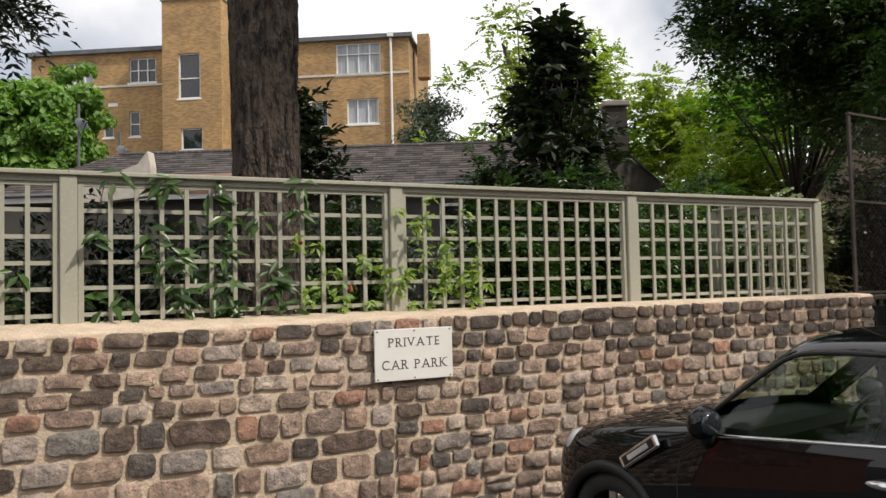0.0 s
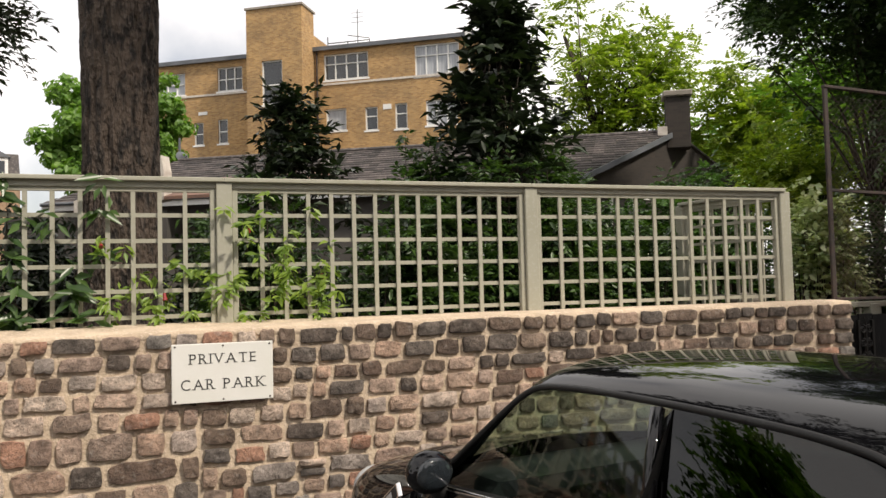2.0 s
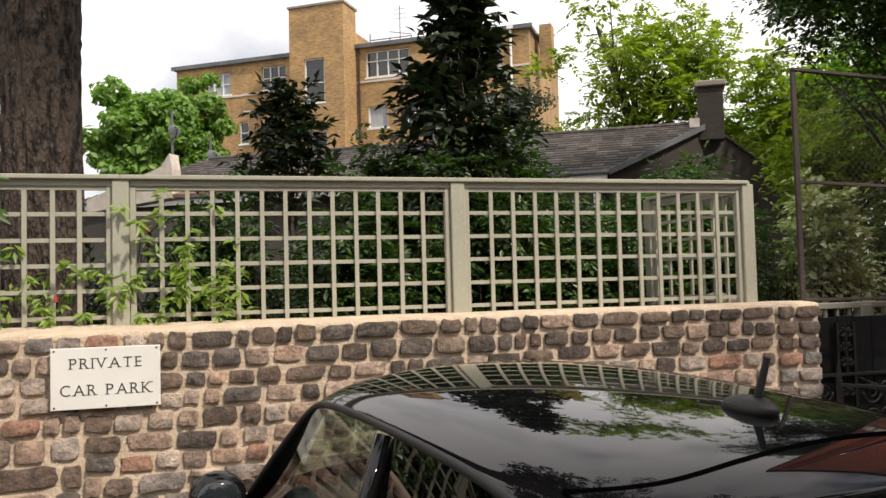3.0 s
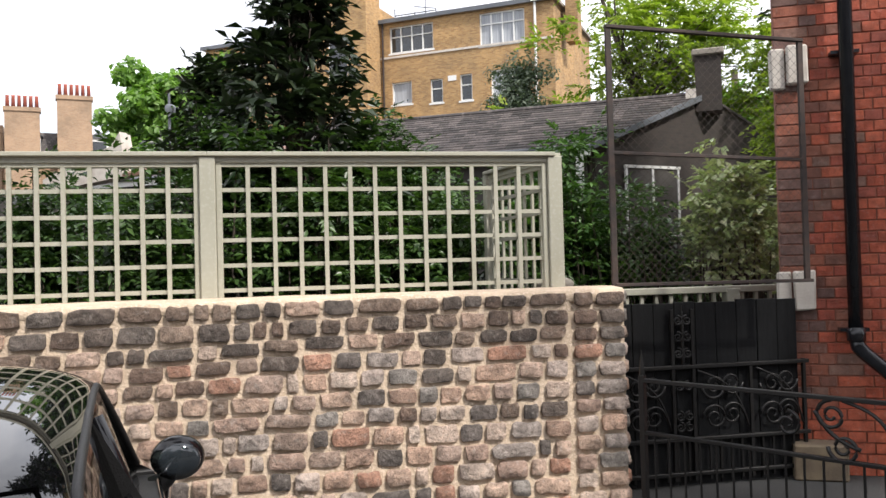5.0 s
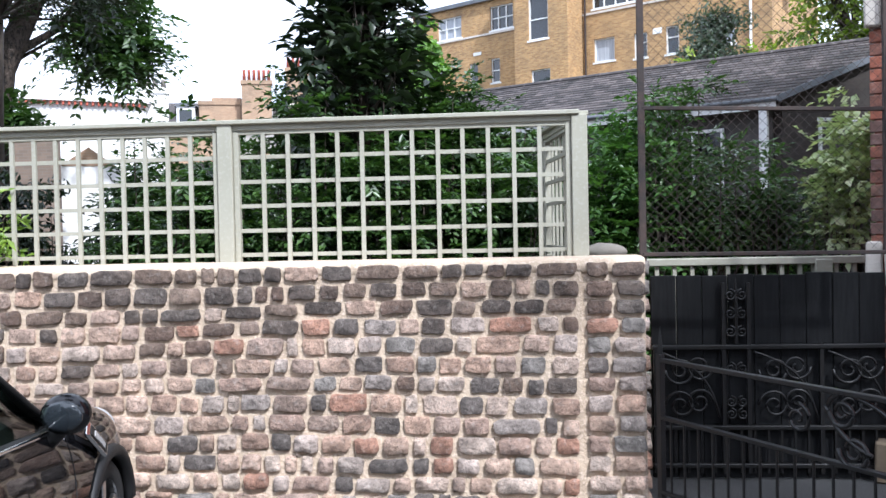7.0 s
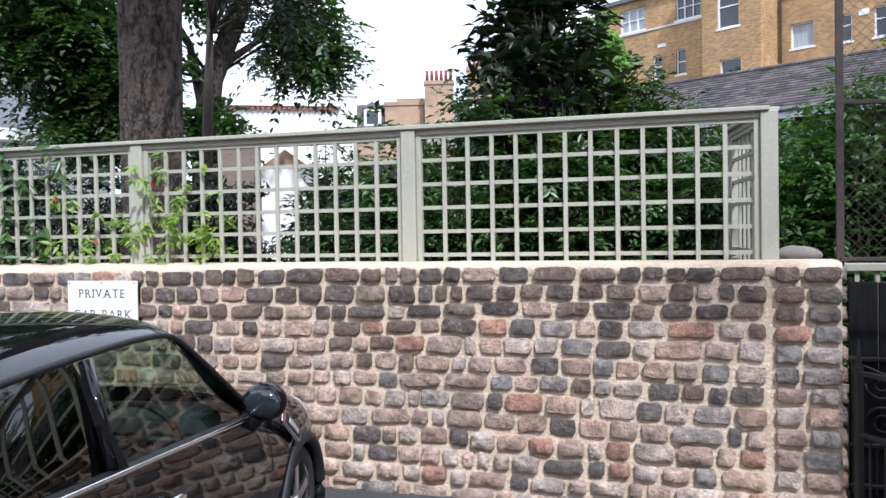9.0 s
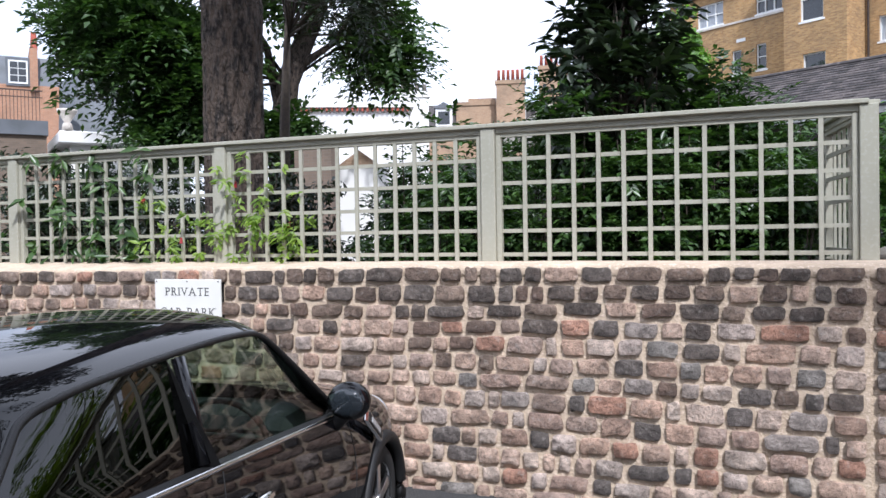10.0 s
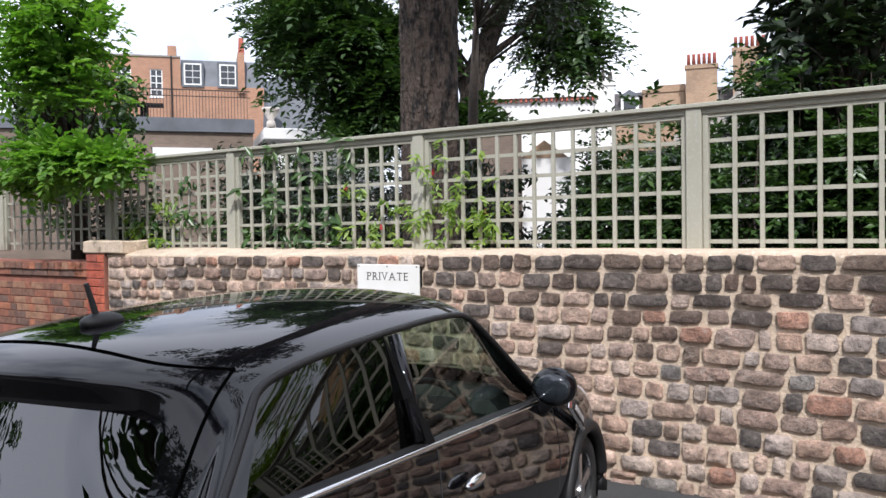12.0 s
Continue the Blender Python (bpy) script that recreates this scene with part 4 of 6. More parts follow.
M["orangebrick"] = brick_mat("orange_brick", (0.42, 0.215, 0.125), (0.33, 0.17, 0.10), (0.40, 0.31, 0.24), grime_shade=(0.2, 0.12, 0.08))
M["stucco"] = mat("white_stucco", (0.80, 0.79, 0.77), (0.74, 0.73, 0.70), rough=0.85, scale=0.6)
M["lead"] = mat("lead", (0.13, 0.14, 0.16), (0.09, 0.10, 0.11), rough=0.6, scale=1.2)
M["pot"] = mat("clay_pot", (0.42, 0.11, 0.07), (0.34, 0.09, 0.06), rough=0.85, scale=4)


def window(parent, x0, x1, z0, z1, y, bars, rails=(), curtain=False, material=None):
    """A window in the plane y: frame with upright bars and cross rails, its sill and its panes."""
    material = material or M["white"]
    w = 0.07
    bm = bmesh.new()
    rings = []
    for dy in (-0.03, 0.05):
        for q in (0, w):
            rings.append([bm.verts.new((px, y + dy, pz)) for px, pz in ((x0 + q, z0 + q), (x1 - q, z0 + q), (x1 - q, z1 - q), (x0 + q, z1 - q))])
    for ra, rb in ((0, 1), (1, 3), (3, 2), (2, 0)):
        for k in range(4):
            bm.faces.new((rings[ra][k], rings[ra][(k + 1) % 4], rings[rb][(k + 1) % 4], rings[rb][k]))
    bmesh.ops.recalc_face_normals(bm, faces=bm.faces)
    win = part("window", bm, material, parent, "white painted window")
    us = [x0 + w / 2, *[x0 + (x1 - x0) * b for b in bars], x1 - w / 2]
    for u in us[1:-1]:
        part("glazing_bar", B(u - 0.035, u + 0.035, y - 0.025, y + 0.045, z0 + w, z1 - w), material, win)
    for q in rails:
        z = z0 + (z1 - z0) * q
        for a, b in zip(us, us[1:]):
            part("glazing_bar", B(a + 0.035, b - 0.035, y - 0.02, y + 0.04, z - 0.03, z + 0.03), material, win)
    part("sill", B(x0 - 0.08, x1 + 0.08, y - 0.16, y - 0.03, z0 - 0.10, z0), material, win)
    for a, b in zip(us, us[1:]):
        part("pane", B(a, b, y + 0.05, y + 0.06, z0 + w / 2, z1 - w / 2), M["curtain"] if curtain else M["glass"], win, "net curtain behind glass" if curtain else "")
    return win


AB = thing("apartment_building", "yellow stock brick apartment block with white windows and a stair tower", "building", at=pose(16.2, 45.0, 0, 0, 0, -33))
APT = [(-5.59, -2.82, 14.20, 15.75, (0.25, 0.5, 0.75), (0.62,), False), (0.02, 2.65, 13.95, 15.80, (0.25, 0.5, 0.75), (0.66,), True), (-3.07, -2.30, 11.04, 12.42, (), (0.6,), False),
       (-1.24, -0.50, 11.0, 12.5, (), (0.6,), False), (0.62, 2.48, 11.06, 12.54, (0.33, 0.67), (), True), (-5.51, -4.24, 11.16, 12.48, (), (), True),
       (-12.6, -10.92, 14.13, 15.6, (0.33, 0.67), (0.5,), False), (-16.71, -14.82, 14.1, 15.5, (0.33, 0.67), (0.5,), True), (-14.24, -13.59, 10.9, 12.3, (), (0.5,), False),
       (-12.60, -11.94, 10.9, 12.4, (), (0.5,), False), (-5.4, -3.2, 7.4, 9.0, (0.5,), (), False), (-2.0, 0.5, 7.4, 9.0, (0.5,), (), False), (1.0, 3.2, 7.4, 9.0, (0.5,), (), True)]
bm = bmesh.new()
wall_cells(bm, -18.8, 4.3, 0, 16.0, 0, 0.35, [o[:4] for o in APT])
part("wall", bm, M["stock"], AB)
bm = B(4.0, 4.3, 0.35, 9.0, 0, 16.0)
part("side_wall", bm, M["stock"], AB)
part("side_wall", B(-18.8, -18.5, 0.35, 9.0, 0, 16.0), M["stock"], AB)
part("rear_wall", B(-18.8, 4.3, 9.0, 9.3, 0, 16.0), M["stock"], AB)
roof = part("roof", B(-19.0, 4.5, -0.2, 9.5, 16.0, 16.18), M["concrete"], AB, "flat roof with a weathered concrete edge")
part("roof_edge", B(-19.05, 4.55, -0.25, -0.2, 15.98, 16.22), M["lead"], roof)
part("string_course", B(-18.8, 4.3, -0.06, 0.0, 13.90, 14.02), M["stonewhite"], AB)
for o in APT:
    window(AB, *o[:4], 0.13, o[4], o[5], o[6])
TWO = [(-8.75, -7.45, 12.6, 15.2, (), (0.45,), False), (-8.62, -7.35, 9.65, 10.88, (), (), False), (-8.62, -7.35, 6.4, 7.7, (), (), False)]
bm = bmesh.new()
wall_cells(bm, -9.7, -6.2, 0, 18.3, -1.8, -1.5, [o[:4] for o in TWO])
tw = part("stair_tower", bm, M["stock"], AB, "tall brick stair tower")
part("tower_side", B(-6.5, -6.2, -1.5, 0.0, 0, 18.3), M["stock"], tw)
part("tower_side", B(-9.7, -9.4, -1.5, 0.0, 0, 18.3), M["stock"], tw)
part("tower_head", B(-9.4, -6.5, -1.5, -0.02, 16.3, 18.3), M["stock"], tw)
part("tower_head", B(-9.7, -6.2, 0.0, 4.5, 16.2, 17.0), M["stock"], tw)
part("tower_coping", B(-9.78, -6.12, -1.88, 0.1, 18.3, 18.42), M["concrete"], tw)
for o in TWO:
    window(AB, *o[:4], -1.67, o[4], o[5], o[6])
part("downpipe", tube(bmesh.new(), [(3.28, -0.12, 2), (3.28, -0.12, 16.1)], 0.07, 8), M["white"], AB, "white rainwater pipe")
part("hopper", B(3.1, 3.46, -0.3, 0, 16.0, 16.25), M["white"], AB)
part("downpipe", tube(bmesh.new(), [(-6.0, -0.10, 2), (-6.0, -0.10, 16.0)], 0.06, 8), M["rust"], AB, "rusty soil pipe")
part("vent_plate", B(-1.95, -1.45, -0.03, 0.0, 12.2, 12.5), M["white"], AB)
part("vent_plate", B(-13.9, -13.3, -0.03, 0.0, 12.75, 12.95), M["white"], AB)
rr = part("roof_rail", tube(bmesh.new(), [(-5.9, 1.5, 16.9), (-3.2, 1.5, 16.9)], 0.03, 6), M["iron"], AB, "thin iron rail on the roof")
for x in (-5.9, -4.6, -3.2):
    part("rail_post", tube(bmesh.new(), [(x, 1.5, 16.1), (x, 1.5, 17.3 if x < -5 else 16.95)], 0.03, 6), M["iron"], rr)
part("roof_rail", tube(bmesh.new(), [(-4.6, 1.5, 17.3), (-3.2, 1.5, 17.0)], 0.025, 6), M["iron"], AB)
an = part("roof_aerial", tube(bmesh.new(), [(-4.3, 2.5, 16.1), (-4.3, 2.5, 19.2)], 0.03, 6), M["lead"], AB)
for z in (18.4, 18.7, 19.0):
    part("aerial_rod", tube(bmesh.new(), [(-4.7, 2.5, z), (-3.9, 2.5, z)], 0.015, 4), M["lead"], an)
part("chimney", B(4.6, 5.3, 1.5, 2.4, 14, 16.6), M["stock"], AB)

# bungalow with a slate roof
BG = thing("bungalow", "low house with a dark slate roof, brick gable and chimney", "house", at=pose(12.3, 18.6, 0, 0, 0, -30))
# render colour darkened to carry the shade under the eaves and behind the trellis
M["grime_shade"] = mat("shaded_render", (0.085, 0.078, 0.072), (0.06, 0.055, 0.05), rough=0.9, scale=1.2)
part("wall", B(-15.5, -0.15, 0.35, 0.65, 0, 4.35), M["grime_shade"], BG)


def prism(pts, depth_vec):
    bm = bmesh.new()
    a = [bm.verts.new(p) for p in pts]
    b = [bm.verts.new(Vector(p) + Vector(depth_vec)) for p in pts]
    bm.faces.new(a), bm.faces.new(b[::-1])
    for i in range(len(pts)):
        j = (i + 1) % len(pts)
        bm.faces.new((a[j], a[i], b[i], b[j]))
    bmesh.ops.recalc_face_normals(bm, faces=bm.faces)
    return bm


part("gable", prism([(0.05, 0.35, 0), (5.2, 6.1, 0), (5.2, 6.1, 4.4), (2.6, 3.05, 5.92), (0.05, 0.35, 4.4)], (-0.25, 0.12, 0)), M["sootshadebrick"], BG, "dark brown brick gable")
part("roof_base", prism([(-15.5, 0.0, 4.42), (0.0, 0.0, 4.42), (2.65, 3.0, 5.98), (-12.8, 3.0, 5.98)], (0, 0, -0.06)), M["slate"], BG)
part("roof_base", prism([(-12.8, 3.0, 5.98), (2.65, 3.0, 5.98), (5.3, 6.2, 4.42), (-10, 6.2, 4.42)], (0, 0, -0.06)), M["slate"], BG)
V, F = [], []
rows_n, run, rise = 17, 3.0, 1.56
for i in range(rows_n):
    k0, k1 = i / rows_n, (i + 1.25) / rows_n
    x0 = -15.5 + 2.7 * k0
    x1 = 0.0 + 2.65 * k0
    x = x0 - (0.15 if i % 2 else 0)
    while x < x1 - 0.05:
        w = 0.29
        dz = rng.uniform(0, 0.008)
        a, b = max(x, x0) + 0.004, min(x + w, x1) - 0.004
        if b - a > 0.04:
            ya, za, yb, zb = run * k0, 4.42 + rise * k0 + 0.030 + dz, min(run * k1, run), 4.42 + rise * min(k1, 1.0) + 0.008
            j = len(V)
            V += [(a, ya, za), (b, ya, za + rng.uniform(-.003, .003)), (b, yb, zb), (a, yb, zb), (a, ya, za - 0.02), (b, ya, za - 0.02)]
            F += [(j, j + 1, j + 2, j + 3), (j + 4, j + 5, j + 1, j)]
        x += w
me = bpy.data.meshes.new("slate_covering")
me.from_pydata(V, [], F)
M["slate_covering"] = mat("slate_covering", (0.06, 0.05, 0.048), (0.036, 0.031, 0.032), rough=0.85, scale=1.3, fine=25, c3=(0.12, 0.10, 0.088), spread=0.6, island=True, bump=0.3)
me.materials.append(M["slate_covering"])
sl = new("slate_covering", me)
sl.parent = BG
tagged(sl, "rows of dark slates", kind="stuff")
part("fascia", B(-15.5, 0.0, -0.02, 0.0, 4.20, 4.41), M["white"], BG, "flaking white fascia board")
part("gutter", tube(bmesh.new(), [(-15.5, -0.06, 4.40), (0.05, -0.06, 4.40)], 0.05, 8), M["lead"], BG)
part("barge_board", box(bmesh.new(), 0, 4.32, -0.02, 0.02, -0.11, 0.03, m=Matrix.Translation((0.02, -0.03, 4.44)) @ Vector((2.65, 3.0, 1.56)).to_track_quat("X", "Z").to_matrix().to_4x4()), M["lead"], BG, "grey barge board")
part("ridge_tiles", tube(bmesh.new(), [(-12.8, 3.0, 6.0), (2.7, 3.0, 6.0)], 0.07, 8), M["slate"], BG)
ch = part("chimney", B(2.35, 3.0, 2.75, 3.4, 5.5, 6.95), M["sootshadebrick"], BG, "sooty brick chimney")
part("chimney_cap", B(2.27, 3.08, 2.67, 3.48, 6.95, 7.12, bevel=0.03), M["concrete"], ch)
part("flaunching", B(2.1, 2.36, 2.7, 3.1, 5.85, 6.1), M["stonewhite"], ch)
part("porch_post", B(-0.35, -0.18, -0.05, 0.12, 0, 4.2), M["white"], BG)
window(BG, -2.6, -1.2, 2.6, 3.9, 0.30, (0.5,), (), False)
gm = Vector((2.6, 2.75, 0)).to_track_quat("X", "Z").to_matrix().to_4x4()
gw = Matrix.Translation((0.05, 0.33, 0)) @ gm
wb = part("gable_window", box(bmesh.new(), 0.9, 2.6, -0.05, -0.01, 2.3, 3.95, m=gw), M["grime_shade"], BG, "white gable window with curtains")
for u in (0.88, 1.72, 2.56):
    part("frame_bar", box(bmesh.new(), u, u + 0.06, -0.08, -0.02, 2.25, 4.0, m=gw), M["white"], wb)
for z in (2.22, 3.96):
    part("frame_bar", box(bmesh.new(), 0.86, 2.66, -0.085, -0.02, z, z + 0.07, m=gw), M["white"], wb)

# gabled outhouse with red ridge tiles and satellite dishes
M["tiles"] = mat("brown_tiles", (0.20, 0.11, 0.08), (0.13, 0.09, 0.075), rough=0.9, scale=2.5, fine=14, c3=(0.24, 0.14, 0.10))
OH = thing("outhouse", "small outhouse with a pale parapet gable and red tiled roof", "house", at=pose(2.2, 16.5, 0, 0, 0, -30))
part("wall", B(-3.5, 0, 0, 3, 0, 3.3), M["grime_shade"], OH)
part("roof", prism([(-0.1, -0.1, 3.5), (2.6, -0.1, 3.5), (2.6, 2.0, 4.12), (-0.1, 2.0, 4.12)], (0, 0, 0.06)), M["tiles"], OH, "weathered brown tiled roof")
part("parapet", prism([(-1.9, -0.1, 3.55), (-0.25, -0.1, 4.1), (-0.05, -0.1, 4.35), (0.0, -0.1, 4.05), (0.0, -0.1, 3.5), (-1.9, -0.1, 3.3)], (0, 0.3, 0)), M["stonewhite"], OH)
for dx, z, r_ in ((1.55, 7.0, 0.21), (2.75, 6.2, 0.21)):
    D = thing("satellite_dish", "grey satellite dish on a pole", "satellite dish", "satellite dishes", pose(dx, 28.0, 0))
    part("pole", tube(bmesh.new(), [(0, 0, 4.0), (0, 0, z + 0.6)], 0.04, 8), M["lead"], D)
    bm = bmesh.new()
    bmesh.ops.create_cone(bm, cap_ends=False, segments=24, radius1=r_, radius2=0.05, depth=0.14, matrix=pose(0.1, -0.15, z, 65, 0, 25))
    part("dish", bm, M["lead"], D, smooth=True)
    part("arm", tube(bmesh.new(), [(0.1, -0.1, z - 0.3), (0.2, -0.6, z - 0.05)], 0.02, 6), M["lead"], D)
structure("outhouse_yard", B(0.5, 4, 27.5, 28.5, 0.06, 4.0), M["brownbrick"], "brown brick back wall carrying the dish poles", "wall")


def chimney_stack(name_at, w, d, z0, z1, pots, label, material, clay=None, ph=1.0):
    c = thing("chimney_stack", label, "chimney", "far chimney stacks", name_at)
    part("shaft", B(-w / 2, w / 2, -d / 2, d / 2, z0, z1), material, c)
    part("corbel", B(-w / 2 - 0.1, w / 2 + 0.1, -d / 2 - 0.1, d / 2 + 0.1, z1 - 0.35, z1), material, c)
    for k in range(pots):
        x = -w / 2 + w * (k + 0.5) / pots
        part("chimney_pot", tube(bmesh.new(), [(x, 0, z1), (x, 0, z1 + 0.9 * ph), (x, 0, z1 + ph)], [0.17, 0.13, 0.16], 10), clay or M["pot"], c, smooth=True)
    return c


chimney_stack(pose(-12.0, 74.3, 0, 0, 0, 14), 2.7, 1.0, 0, 16.8, 6, "tall brick stack with red clay pots", M["tanbrick"])
chimney_stack(pose(-15.8, 73.2, 0, 0, 0, 14), 2.6, 1.0, 0, 15.6, 6, "brick stack with red clay pots", M["tanbrick"])
chimney_stack(pose(-19.5, 74, 0, 0, 0, 14), 3.6, 1.0, 0, 14.0, 0, "low broad brick stack without pots", M["tanbrick"])
TR = thing("terrace", "row of far terraced houses with slate mansards and dormers", "house", at=pose(-16, 74.5, 0, 0, 0, 14))
part("wall", B(-14, 7.5, 0, 8, 0, 11.5), M["tanbrick"], TR)
part("roof", prism([(-14, -0.2, 11.5), (-14, 8, 11.5), (-14, 7, 14.0), (-14, 1.2, 14.0)], (21.5, 0, 0)), M["slate"], TR)
part("party_wall", B(-4.2, -1.6, -0.1, 2.0, 11.5, 14.3), M["tanbrick"], TR)
for x in (0.4, 3.4, 5.8, -6.5, -9.5):
    dm = part("dormer", B(x - 0.8, x + 0.8, -0.1, 1.5, 11.8, 13.5), M["white"], TR)
    part("dormer_glass", B(x - 0.55, x + 0.55, -0.14, -0.1, 12.0, 13.2), M["glass"], dm)
    part("dormer_roof", prism([(x - 1.0, -0.25, 13.5), (x + 1.0, -0.25, 13.5), (x, -0.25, 14.1)], (0, 2.0, 0)), M["lead"], dm)

# white house
WHT = thing("white_house", "white stucco house with a moulded cornice", "house", at=pose(-15.8, 42.7, 0, 0, 0, 27.5))
part("wall", B(-3.1, 3.0, 0, 6, 0, 9.0), M["stucco"], WHT)
part("cornice", B(-3.4, 3.3, -0.35, 6, 9.0, 9.25), M["stucco"], WHT)
part("gable_head", prism([(-3.4, -0.3, 9.25), (0.2, -0.3, 9.25), (-1.6, -0.3, 10.1)], (0, 0.4, 0)), M["stucco"], WHT)
for k in range(22):
    part("dentil", B(-3.2 + k * 0.29, -3.08 + k * 0.29, -0.28, 0, 8.8, 9.0), M["pot"], WHT)
chimney_stack(pose(-14.5, 48, 0, 0, 0, 27), 1.8, 0.8, 0, 10.6, 4, "white stack with small pots", M["stucco"], M["concrete"], 0.5)
# low white house and dark brick wall behind the hedge
LW = thing("garden_house", "low white house with a yellow brick gable behind the hedge", "house", at=pose(-6.3, 23.0, 0, 0, 0, 27))
part("wall", B(0, 1.7, 0, 4, 0, 3.8), M["stucco"], LW)
part("gable", prism([(0, -0.02, 3.8), (1.5, -0.02, 3.8), (0.75, -0.02, 4.35)], (0, 3.5, 0)), M["tanbrick"], LW)
structure("garden_wall", B(-5.3, -4.2, 19.0, 19.3, 0, 4.2, bevel=0.02), M["brownbrick"], "dark brown brick garden wall", "wall")

# terrace with roof balcony and mansard
TE = thing("mansard_terrace", "orange brick terrace with dormer windows in a slate mansard", "house", at=pose(-44, 40, 0, 0, 0, 50))
TEW = [(-4.56, -3.54, 12.91, 13.69, (0.33, 0.67), (0.5,), False), (-2.24, -1.38, 11.6, 13.61, (0.5,), (0.25, 0.5, 0.75), False)]
bm = bmesh.new()
wall_cells(bm, -9.0, -0.1, 0, 14.5, 0, 0.3, [o[:4] for o in TEW])
part("wall", bm, M["orangebrick"], TE)
part("lower_wall", B(-0.1, 6.0, 0, 0.3, 0, 12.45), M["orangebrick"], TE)
part("coping", B(-9.0, -0.1, -0.08, 0.4, 14.5, 14.62), M["concrete"], TE)
for o in TEW:
    window(TE, *o[:4], 0.1, o[4], o[5], o[6])
part("mansard", prism([(-0.1, 0.1, 12.45), (-0.1, 5, 12.45), (-0.1, 4.5, 14.5), (-0.1, 0.7, 14.5)], (6.1, 0, 0)), M["lead"], TE, "grey slate mansard roof")
for x0, x1 in ((0.13, 1.38), (2.67, 3.87)):
    dm = part("dormer", B(x0 - 0.15, x1 + 0.15, -0.1, 1.0, 12.35, 14.3), M["lead"], TE)
    part("dormer_frame", B(x0, x1, -0.16, -0.1, 12.5, 14.1), M["white"], dm)
    for a in (0, 1):
        for b in (0, 1, 2):
            w3 = (x1 - x0 - 0.24) / 2
            part("pane", B(x0 + 0.1 + a * (w3 + 0.04), x0 + 0.1 + a * (w3 + 0.04) + w3, -0.18, -0.16, 12.62 + b * 0.48, 13.04 + b * 0.48), M["glass"], dm)
part("chimney", B(-1.0, -0.4, 0.2, 1.4, 14.5, 15.4), M["orangebrick"], TE)
part("party_wall", B(4.0, 4.5, -0.3, 3.0, 12, 15.0), M["orangebrick"], TE)
part("chimney_pot", tube(bmesh.new(), [(4.3, 0.3, 15.0), (4.3, 0.3, 16.2)], [0.25, 0.18], 10), M["pot"], TE)
part("drain_pipe", tube(bmesh.new(), [(-0.75, -0.1, 10), (-0.75, -0.1, 14.6)], 0.06, 6), M["iron"], TE)

RT = thing("roof_terrace_building", "brown brick building with a leaded parapet and roof railings", "building", at=pose(-18.9, 19.9, 0, 0, 0, 52))
part("wall", B(-9.0, 2.7, 0, 6, 0, 5.35), M["brownbrick"], RT)
part("parapet", B(-9.1, 2.75, -0.12, 6, 5.35, 5.85), M["lead"], RT, "dark leaded parapet")
bm = bmesh.new()
part("handrail", B(-9, 2.6, -0.02, 0.02, 6.88, 6.92), M["rust"], RT)
part("mid_rail", B(-9, 2.6, -0.015, 0.015, 6.65, 6.68), M["rust"], RT)
for x in np.arange(-9, 2.6, 0.115):
    part("baluster", B(x - 0.01, x + 0.01, -0.01, 0.01, 5.85, 6.88), M["rust"], RT)
part("white_lintel", B(-0.9, 1.2, -0.10, 0.0, 4.45, 4.75), M["white"], RT)
part("table", B(-1.9, -0.5, 1.0, 1.8, 6.45, 6.52), M["boards"], RT)
part("table_foot", B(-1.35, -1.05, 1.3, 1.5, 5.85, 6.45), M["boards"], RT)
WC = thing("white_bay_house", "white house corner with a slate mansard and stone urn", "house", at=pose(-16.6, 21.9, 0, 0, 0, 52))
part("wall", B(0.4, 4.5, 0, 4, 0, 5.0), M["stucco"], WC)
part("cornice", B(0.0, 4.7, -0.4, 4, 5.0, 5.45, bevel=0.05), M["stucco"], WC)
part("mansard", prism([(0.4, 0.1, 5.45), (0.4, 4, 5.45), (0.4, 3, 7.7), (0.9, 1.2, 7.7)], (3.8, 0, 0)), M["lead"], WC)
bm = bmesh.new()
tube(bm, [(0.3, -0.2, 5.45), (0.3, -0.2, 5.7), (0.3, -0.2, 5.75), (0.3, -0.2, 6.1), (0.3, -0.2, 6.2)], [0.2, 0.15, 0.1, 0.32, 0.34], 14)
part("urn", bm, M["stonewhite"], WC, smooth=True)

# brick house seen through the dark tree, and the street side behind the camera; the house's shadow is put into its
# brown brick
EH = thing("shaded_brick_house", "tall brick house behind the trees, its shadow coloured in as brown", "house", at=pose(33.5, 20.5, 0, 0, 0, -55))
EHW = [(-3 + 3 * i, -1.8 + 3 * i, 3.5 + 3.4 * j, 5.4 + 3.4 * j, (0.5,), (0.5,), False) for i in range(3) for j in range(3)]
bm = bmesh.new()
wall_cells(bm, -5, 8, 0, 13.5, 0, 0.4, [o[:4] for o in EHW])
part("wall", bm, M["brownbrick"], EH)
for o in EHW:
    window(EH, *o[:4], 0.12, o[4], o[5], o[6])
part("roof", prism([(-5.2, -0.3, 13.5), (-5.2, 9, 13.5), (-5.2, 4.3, 16.5)], (13.4, 0, 0)), M["slate"], EH)
# unseen wall added to close the street side in reflections
structure("street_wall", B(-40, 40, -15, -14.5, 0, 7.5), M["brownbrick"], "plain brick wall added out of view across the street", "wall")


